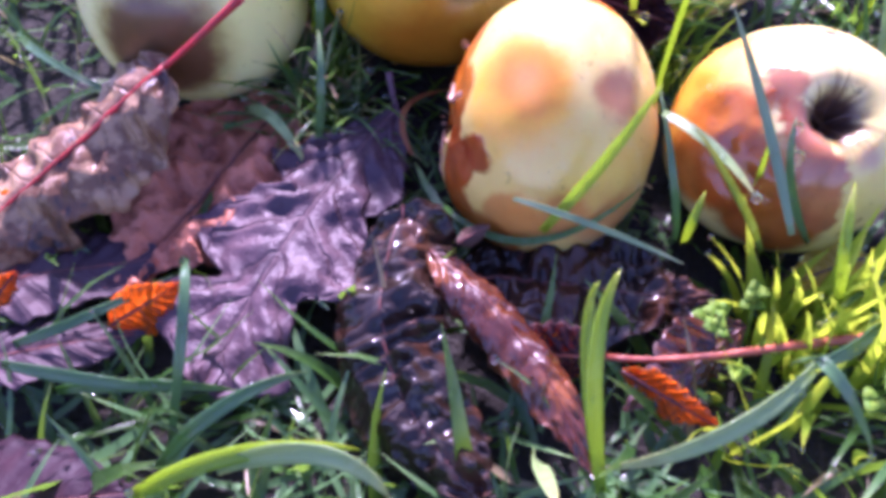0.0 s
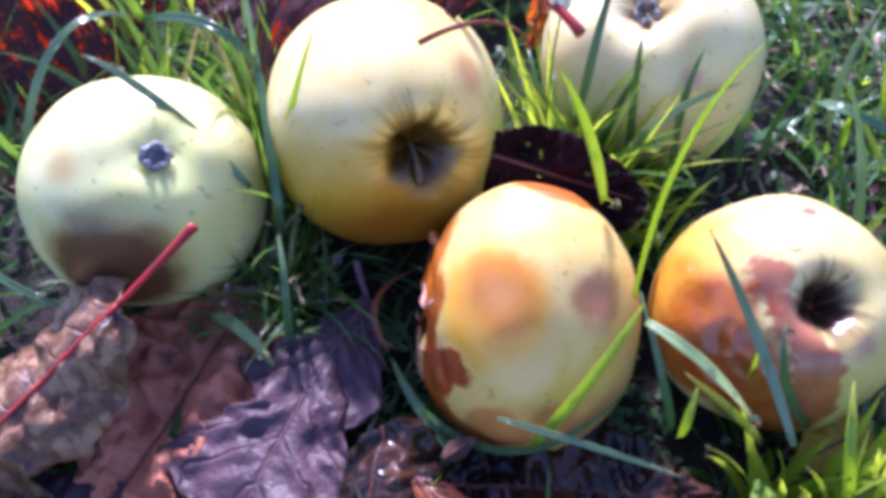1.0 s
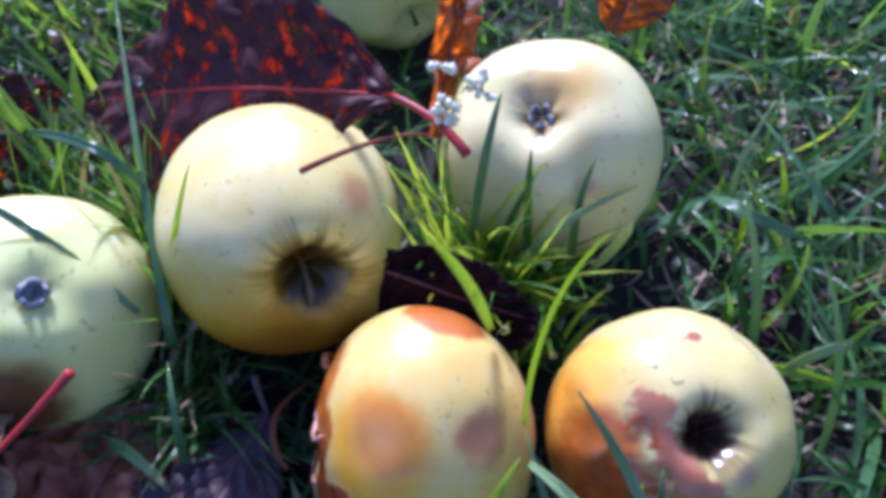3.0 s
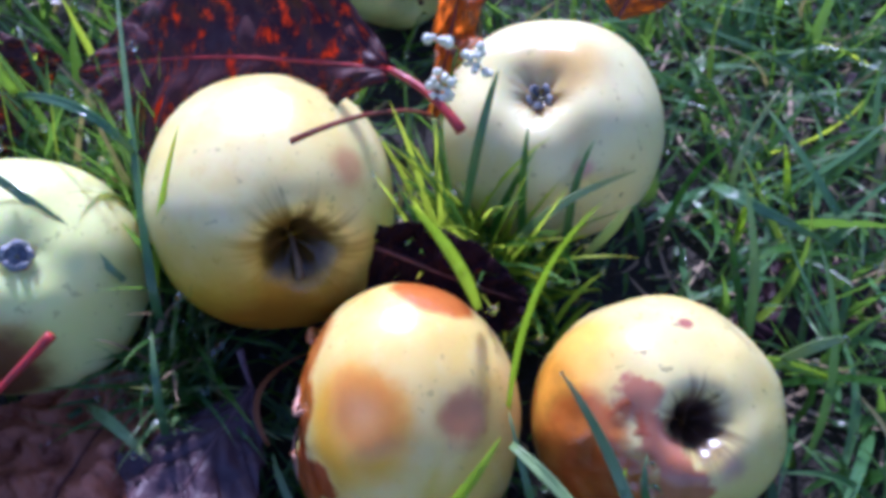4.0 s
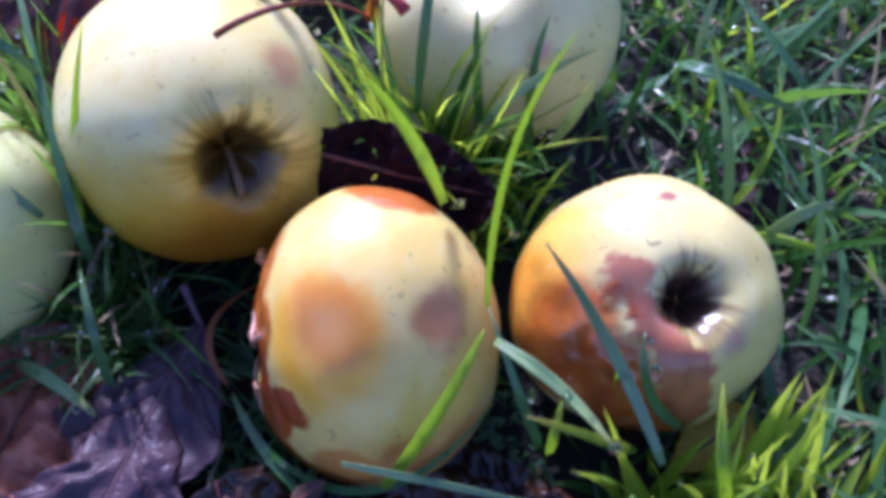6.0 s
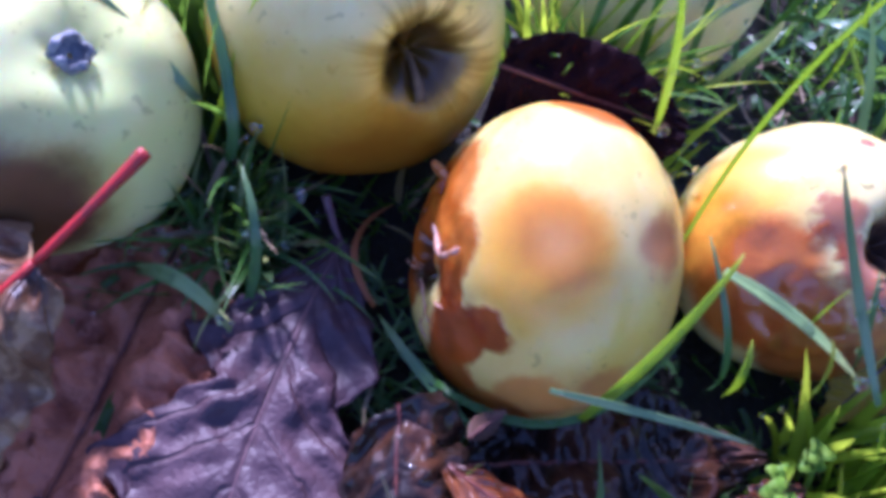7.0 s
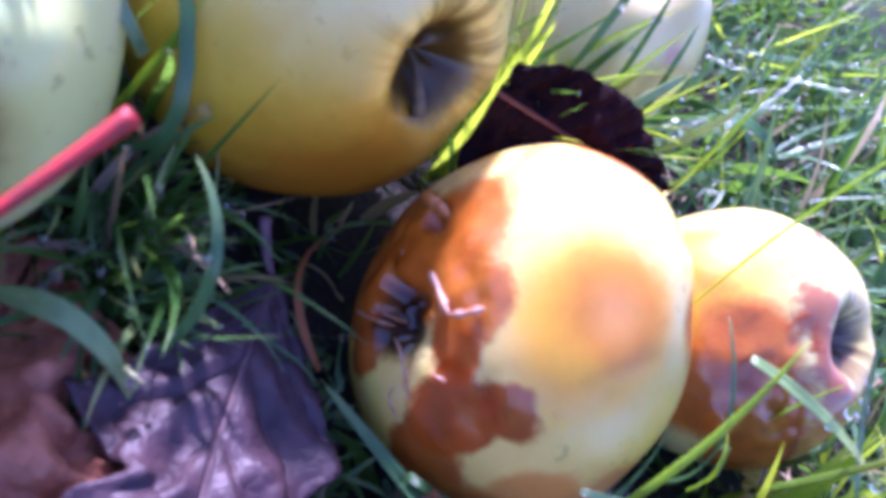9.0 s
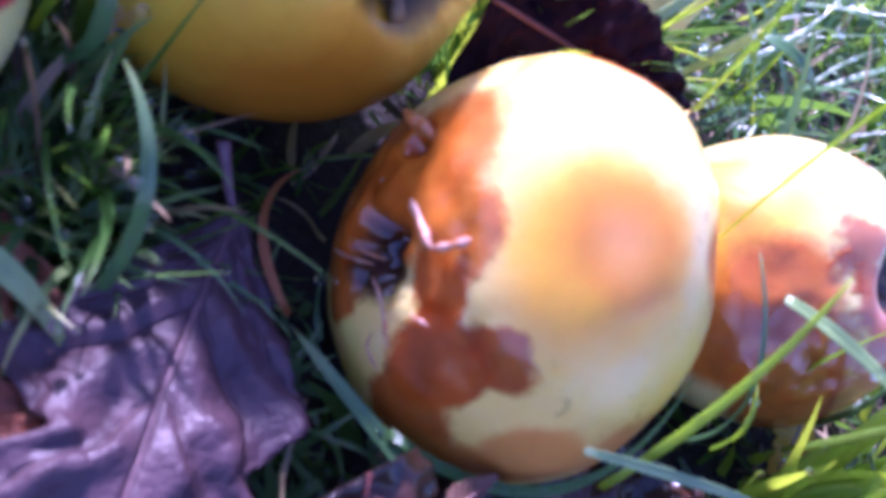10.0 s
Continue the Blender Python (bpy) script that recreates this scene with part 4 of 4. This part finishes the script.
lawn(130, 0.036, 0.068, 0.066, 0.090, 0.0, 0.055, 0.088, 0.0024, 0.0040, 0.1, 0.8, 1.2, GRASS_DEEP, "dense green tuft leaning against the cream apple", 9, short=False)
lawn(45, 0.038, 0.062, 0.066, 0.088, 0.0, 0.06, 0.090, 0.0026, 0.0040, 0.0, 0.5, 0.8, GRASS_SUNLIT, "sunlit blades in the tuft by the cream apple", 9, short=False)
lawn(90, -0.068, -0.044, 0.032, 0.064, 0.0, 0.040, 0.065, 0.0020, 0.0032, 0.0, 0.45, 1.9, GRASS_DEEP, "long drooping grass between two apples", 10, short=False)
lawn(14, -0.066, -0.046, 0.036, 0.062, 0.0, 0.040, 0.062, 0.0020, 0.0030, 0.0, 0.45, 1.9, STRAW, "withered drooping grass between two apples", 10, short=False)
lawn(90, 0.045, 0.070, -0.045, 0.010, 0.0, 0.015, 0.032, 0.0018, 0.0030, 0.2, 0.9, 1.2, GRASS_BLUE, "blue-green grass in the gap between apples", 8)
lawn(5000, -0.75, 0.85, -0.60, 0.95, 0.0, 0.03, 0.06, 0.0025, 0.0045, 0.2, 0.9, 1.2, GRASS, "green lawn grass round the apples", 5, False)
lawn(14000, -2.2, 2.4, -2.0, 2.6, 0.0, 0.04, 0.07, 0.004, 0.008, 0.2, 0.9, 1.2, GRASS, "green lawn grass stretching away", 4, False)
lawn(750, 0.11, 0.40, -0.10, 0.40, 0.0, 0.02, 0.05, 0.0010, 0.0020, 1.2, 1.55, 0.3, STRAW, "dry brown straw lying between the blades", 4, False, "straw")


def grass_blade(root, middle, tip, width, material, label):
    """One blade of grass that stands out from the lawn."""
    line = bezier([root, middle, tip], 15)
    ob_base = Vector(root)
    verts, uvs, faces = [], [], []
    for i, p in enumerate(line):
        s = i / 14
        ahead = Vector(line[min(i + 1, 14)] - line[max(i - 1, 0)]).normalized()
        side = ahead.cross(Vector((0.15, -0.7, 0.7))).normalized()
        up = side.cross(ahead)
        w = width / 2 * (min(1.0, 0.6 + s * 1.5) * (1 - s ** 3.0) ** 0.8 + 0.03)
        for k, v in enumerate((-1, -0.5, 0, 0.5, 1)):
            verts.append(Vector(p) - ob_base + side * v * w + up * (abs(v) * w * 0.35))
            uvs.append((k / 4, s))
    for i in range(14):
        for k in range(4):
            a = i * 5 + k
            faces.append((a, a + 1, a + 6, a + 5))
    ob = new("grass_blade", mesh_of("grass_blade", verts, faces, material, uvs))
    ob.location = root
    ob.modifiers.new("thick", "SOLIDIFY").thickness = 0.00022
    TIPS.append(np.array(line[[14, 11, 8, 5]]))
    return tagged(ob, label, "grass blade", "blades of grass")


S_ = "wet blade of grass beaded with dew, its silvery sheen painted on"
B_, Y_, P_, N_ = "blue-green blade of grass", "bright yellow-green blade of grass lit by the sun", "pale wet blade of grass", "green blade of grass"
grass_blade((0.035, -0.108, 0.012), (0.031, -0.088, 0.045), (0.037, -0.071, 0.06), 0.0045, GRASS_SUNLIT, Y_)
grass_blade((0.035, -0.108, 0.012), (0.03, -0.082, 0.04), (0.033, -0.069, 0.052), 0.0035, GRASS_SUNLIT, Y_)
grass_blade((0.092, -0.079, 0.03), (0.062, -0.102, 0.035), (0.034, -0.105, 0.02), 0.005, GRASS_PALE, P_)
grass_blade((0.083, -0.082, 0.035), (0.085, -0.093, 0.05), (0.099, -0.104, 0.03), 0.0035, GRASS_BLUE, B_)
grass_blade((0.12, -0.058, 0.02), (0.101, -0.075, 0.03), (0.088, -0.08, 0.03), 0.0045, GRASS_BLUE, B_)
grass_blade((0.0215, -0.0350, 0.030), (0.0375, -0.0290, 0.0538), (0.0512, -0.0202, 0.0743), 0.0036, GRASS_SUNLIT, Y_)
grass_blade((0.0560, 0.0010, 0.043), (0.0612, 0.0040, 0.097), (0.0726, -0.0006, 0.1365), 0.0018, GRASS_SUNLIT, Y_)
grass_blade((0.0545, -0.0160, 0.060), (0.0660, -0.0310, 0.0610), (0.0745, -0.0470, 0.0590), 0.0030, GRASS_PALE, P_)
grass_blade((0.091, -0.001, 0.030), (0.092, 0.011, 0.041), (0.093, 0.023, 0.052), 0.0028, GRASS_DEEP, N_)
grass_blade((0.0875, -0.0480, 0.045), (0.0785, -0.0270, 0.0680), (0.0656, -0.0151, 0.0948), 0.0030, GRASS_SHEEN, S_)
grass_blade((0.089, -0.035, 0.02), (0.074, -0.041, 0.05), (0.054, -0.046, 0.083), 0.0026, GRASS_TIPPED, "green blade of grass with a dry orange tip")
grass_blade((0.104, -0.031, 0.02), (0.089, -0.033, 0.05), (0.088, -0.024, 0.066), 0.0028, GRASS_BLUE, B_)
grass_blade((0.087, -0.024, 0.02), (0.085, -0.023, 0.04), (0.083, -0.025, 0.06), 0.0022, GRASS_SUNLIT, Y_)
grass_blade((0.065, -0.027, 0.015), (0.06, -0.026, 0.04), (0.055, -0.006, 0.06), 0.0026, GRASS_BLUE, B_)
grass_blade((0.111, -0.051, 0.01), (0.102, -0.051, 0.04), (0.107, -0.033, 0.05), 0.0042, GRASS_SUNLIT, Y_)
grass_blade((0.066, -0.031, 0.02), (0.067, -0.03, 0.03), (0.071, -0.023, 0.035), 0.003, GRASS_SUNLIT, Y_)
grass_blade((-0.0604, 0.0503, 0.0574), (-0.0840, 0.0645, 0.0840), (-0.1060, 0.0750, 0.0970), 0.0032, GRASS_SHEEN, S_)
grass_blade((-0.062, 0.069, 0.02), (-0.053, 0.057, 0.061), (-0.072, 0.173, 0.1), 0.003, GRASS_BLUE, B_)
grass_blade((-0.06, 0.06, 0.03), (-0.047, 0.06, 0.07), (-0.031, 0.066, 0.106), 0.0022, GRASS_SUNLIT, Y_)
grass_blade((-0.155, 0.067, 0.02), (-0.121, 0.080, 0.092), (-0.099, 0.113, 0.083), 0.0028, GRASS_SHEEN, S_)
grass_blade((-0.099, 0.113, 0.083), (-0.065, 0.09, 0.09), (-0.057, 0.09, 0.06), 0.0032, GRASS_BLUE, B_)
grass_blade((-0.099, 0.113, 0.083), (-0.113, 0.128, 0.1), (-0.142, 0.17, 0.1), 0.0042, GRASS_SUNLIT, Y_)
grass_blade((0.0495, 0.0235, 0.066), (0.0430, 0.0215, 0.094), (0.0336, 0.0183, 0.1195), 0.0034, GRASS_SUNLIT, Y_)
grass_blade((0.049, 0.069, 0.055), (0.055, 0.076, 0.085), (0.062, 0.088, 0.1), 0.003, GRASS_BLUE, B_)
grass_blade((0.069, 0.066, 0.02), (0.068, 0.070, 0.06), (0.07, 0.077, 0.085), 0.003, GRASS_DEEP, N_)
grass_blade((0.084, 0.060, 0.02), (0.084, 0.068, 0.055), (0.092, 0.079, 0.075), 0.003, GRASS_DEEP, N_)
grass_blade((0.063, 0.063, 0.04), (0.079, 0.065, 0.06), (0.107, 0.078, 0.06), 0.003, GRASS_PALE, P_)
grass_blade((0.089, 0.06, 0.04), (0.095, 0.055, 0.06), (0.099, 0.055, 0.07), 0.004, GRASS_PALE, P_)
grass_blade((0.117, 0.08, 0.01), (0.113, 0.081, 0.03), (0.107, 0.082, 0.045), 0.003, GRASS_BLUE, B_)
grass_blade((0.121, 0.076, 0.0), (0.132, 0.093, 0.03), (0.142, 0.088, 0.06), 0.003, GRASS_DEEP, N_)
grass_blade((0.152, 0.088, 0.02), (0.146, 0.086, 0.05), (0.161, 0.102, 0.07), 0.003, GRASS_PALE, P_)
grass_blade((0.139, 0.101, 0.03), (0.146, 0.068, 0.05), (0.187, 0.068, 0.02), 0.004, GRASS_BLUE, B_)
grass_blade((0.151, 0.079, 0.01), (0.148, 0.074, 0.03), (0.147, 0.074, 0.05), 0.004, GRASS_SUNLIT, Y_)
grass_blade((0.172, 0.086, 0.02), (0.173, 0.097, 0.03), (0.166, 0.095, 0.05), 0.0032, GRASS_SUNLIT, Y_)
grass_blade((0.137, 0.021, 0.03), (0.15, 0.016, 0.03), (0.168, 0.014, 0.02), 0.003, GRASS_SUNLIT, Y_)
grass_blade((0.145, 0.019, 0.03), (0.154, 0.018, 0.04), (0.163, 0.019, 0.04), 0.004, GRASS_PALE, P_)
grass_blade((0.145, 0.042, 0.01), (0.141, 0.052, 0.03), (0.135, 0.057, 0.05), 0.003, GRASS_DEEP, N_)
grass_blade((-0.0085, -0.0150, 0.0175), (0.0200, -0.0320, 0.0215), (0.0530, -0.0200, 0.0340), 0.0024, GRASS_DEEP, N_)
grass_blade((0.0127, -0.0305, 0.0395), (0.0370, -0.0405, 0.0385), (0.0611, -0.0489, 0.0326), 0.0019, GRASS_SHEEN, S_)
grass_blade((-0.0010, -0.0275, 0.0130), (-0.0125, -0.0095, 0.0165), (-0.0196, 0.0084, 0.0144), 0.0030, GRASS_BLUE, B_)
grass_blade((-0.0205, 0.0100, 0.0160), (-0.0235, 0.0270, 0.0220), (-0.0089, 0.0440, 0.0160), 0.0020, GRASS_RUST, "rust-coloured dead blade of grass")
grass_blade((-0.081, 0.026, 0.022), (-0.068, 0.016, 0.027), (-0.057, 0.006, 0.013), 0.0042, GRASS_PALE, P_)
grass_blade((-0.056, 0.016, 0.008), (-0.05, 0.017, 0.04), (-0.052, 0.036, 0.05), 0.0028, GRASS_BLUE, B_)
grass_blade((-0.089, -0.112, 0.012), (-0.057, -0.107, 0.03), (-0.028, -0.101, 0.02), 0.005, GRASS_SUNLIT, Y_)
grass_blade((-0.065, -0.107, 0.02), (-0.035, -0.111, 0.04), (-0.018, -0.118, 0.03), 0.0055, GRASS_PALE, P_)
grass_blade((-0.085, -0.102, 0.008), (-0.063, -0.094, 0.03), (-0.045, -0.078, 0.02), 0.0042, GRASS_BLUE, B_)
grass_blade((-0.133, -0.077, 0.02), (-0.105, -0.084, 0.025), (-0.087, -0.081, 0.015), 0.0038, GRASS_BLUE, B_)
grass_blade((-0.138, -0.066, 0.012), (-0.114, -0.061, 0.02), (-0.092, -0.038, 0.012), 0.0032, GRASS_BLUE, B_)
grass_blade((-0.063, -0.039, 0.012), (-0.053, -0.045, 0.014), (-0.043, -0.052, 0.012), 0.0025, GRASS_BLUE, B_)
grass_blade((-0.12, -0.08, 0.01), (-0.091, -0.083, 0.02), (-0.067, -0.079, 0.01), 0.004, GRASS_DEEP, N_)
grass_blade((0.017, -0.101, 0.02), (0.019, -0.112, 0.03), (0.021, -0.12, 0.035), 0.0045, GRASS_PALE, P_)
grass_blade((-0.086, -0.094, 0.0), (-0.077, -0.066, 0.04), (-0.087, -0.046, 0.025), 0.003, GRASS_BLUE, B_)
grass_blade((-0.182, 0.075, 0.02), (-0.155, 0.044, 0.03), (-0.114, 0.026, 0.02), 0.003, GRASS_BLUE, B_)


# ---- small plants ----
def leaflet_plant(name, place, count, size, height, material, label, seed):
    """A low plant: thin stalks from one root, each with rounded leaflets."""
    r = random.Random(seed)
    ob = thing(name, place, label, "plant")
    for k in range(count):
        a, h, out = r.uniform(0, 6.28), height * r.uniform(0.6, 1.1), r.uniform(0.004, 0.016)
        top = Vector((math.cos(a) * out, math.sin(a) * out, h))
        part("stalk", tube("stalk", bezier([(0, 0, 0), top * 0.5 + Vector((0, 0, h * 0.1)), top], 7), (0.0005, 0.0004), material, 5), ob)
        for m in range(3):
            b = a + m * 2.094 + r.uniform(-0.2, 0.2)
            d, e = Vector((math.cos(b), math.sin(b), r.uniform(-0.1, 0.25))), Vector((-math.sin(b), math.cos(b), 0))
            verts = [top]
            for i in range(13):
                t = -1 + i / 6
                verts.append(top + d * size * (0.95 - 0.85 * t * t) + e * t * size * 0.55 + Vector((0, 0, abs(t) * size * 0.15)))
            faces = [(0, i, i + 1) for i in range(1, 13)]
            lf = part("leaflet", mesh_of("leaflet", verts, faces, material), ob)
            lf.modifiers.new("thick", "SOLIDIFY").thickness = 0.0003
    return ob


leaflet_plant("weed", (0.083, -0.060, 0.0), 7, 0.0042, 0.020, WEED, "small bright green weed with notched leaves", 3)
leaflet_plant("weed", (0.118, -0.075, 0.0), 6, 0.0042, 0.020, WEED, "small bright green weed in the grass", 5)
for k in range(7):
    leaflet_plant("clover", (-0.235 + 0.021 * (k % 4) , 0.255 + 0.030 * (k // 4) + 0.008 * (k % 2), 0.006), 6, 0.008, 0.035, CLOVER, "dewy green clover in the lawn", 11 + k)


def ball(radius, rings=5, around=8):
    verts = [(0, 0, radius)]
    for j in range(1, rings):
        a = math.pi * j / rings
        verts += [(radius * math.sin(a) * math.cos(2 * math.pi * k / around), radius * math.sin(a) * math.sin(2 * math.pi * k / around), radius * math.cos(a)) for k in range(around)]
    verts.append((0, 0, -radius))
    faces = [(0, 1 + k, 1 + (k + 1) % around) for k in range(around)]
    for j in range(rings - 2):
        for k in range(around):
            a, b = 1 + j * around + k, 1 + j * around + (k + 1) % around
            faces.append((a, a + around, b + around, b))
    last, row = len(verts) - 1, 1 + (rings - 2) * around
    faces += [(last, row + (k + 1) % around, row + k) for k in range(around)]
    return np.array(verts), faces


def seed_head():
    """A beaded sprig, wet with dew, that leans against the cream apple."""
    r = random.Random(4)
    root = Vector((0.040, 0.068, 0.015))
    ob = thing("beaded_sprig", root, "sprig of small whitish beads, wet with dew, beside an apple", "plant")
    top = Vector((0.0498, 0.0890, 0.1075)) - root
    part("stalk", tube("stalk", bezier([(0, 0, 0), top * 0.5 + Vector((-0.004, 0, 0.006)), top], 12), (0.0005, 0.0003), WEED, 5), ob)
    verts, faces = ball(0.0014, 7, 10)
    bead = mesh_of("bead", verts, faces, BUD)
    for k in range(8):
        start = top * (0.84 + 0.16 * k / 7)
        end = start + Vector((r.uniform(-0.011, 0.010), r.uniform(-0.007, 0.002), r.uniform(-0.001, 0.010)))
        part("twig", tube("twig", bezier([start, (start + end) / 2 + Vector((0, 0, 0.0015)), end], 7), (0.0002, 0.00015), WEED, 5), ob)
        for m in range(8):
            b = part("bead", bead, ob)
            b.location = start.lerp(end, 0.25 + 0.75 * m / 7) + Vector((r.uniform(-1, 1), r.uniform(-1, 1), r.uniform(-0.4, 1.4))) * 0.0012
            g = r.uniform(0.5, 1.1)
            b.scale = (g, g, g * 1.1)


seed_head()


def drop(place, size, label):
    """One large drop hanging on a blade, drawn out downwards."""
    verts, faces = ball(1.0, 10, 14)
    verts = verts * np.array([size, size, size * 1.6])
    ob = new("dew_drop", mesh_of("dew_drop", verts.tolist(), faces, DEW))
    ob.location = place
    tagged(ob, label, "dew drop", "large drops of dew")


drop((0.0885, -0.0265, 0.0640), 0.0013, "large clear drop of dew on a grass blade")
drop((0.0898, -0.0300, 0.0560), 0.0019, "large clear drop of dew on a grass blade")
drop((-0.0610, 0.0505, 0.0580), 0.0009, "clear drop of dew on a blade against an apple")
drop((-0.0860, 0.0640, 0.0875), 0.0007, "clear drop of dew on a blade against an apple")


def dew():
    """Drops of dew on the blades of grass."""
    tips = np.concatenate(TIPS)
    r = np.random.default_rng(3)
    tips = tips[r.random(len(tips)) < 0.45]
    base, faces = ball(1.0, 5, 8)
    size = 0.0003 + 0.0013 * r.random(len(tips)) ** 2
    verts = (tips[:, None] + base[None] * size[:, None, None]).reshape(-1, 3)
    allf = []
    for i in range(len(tips)):
        o = i * len(base)
        allf += [tuple(v + o for v in q) for q in faces]
    tagged(new("dew_drops", mesh_of("dew_drops", verts.tolist(), allf, DEW)), "clear drops of dew on the grass", "dew", kind="stuff")


dew()
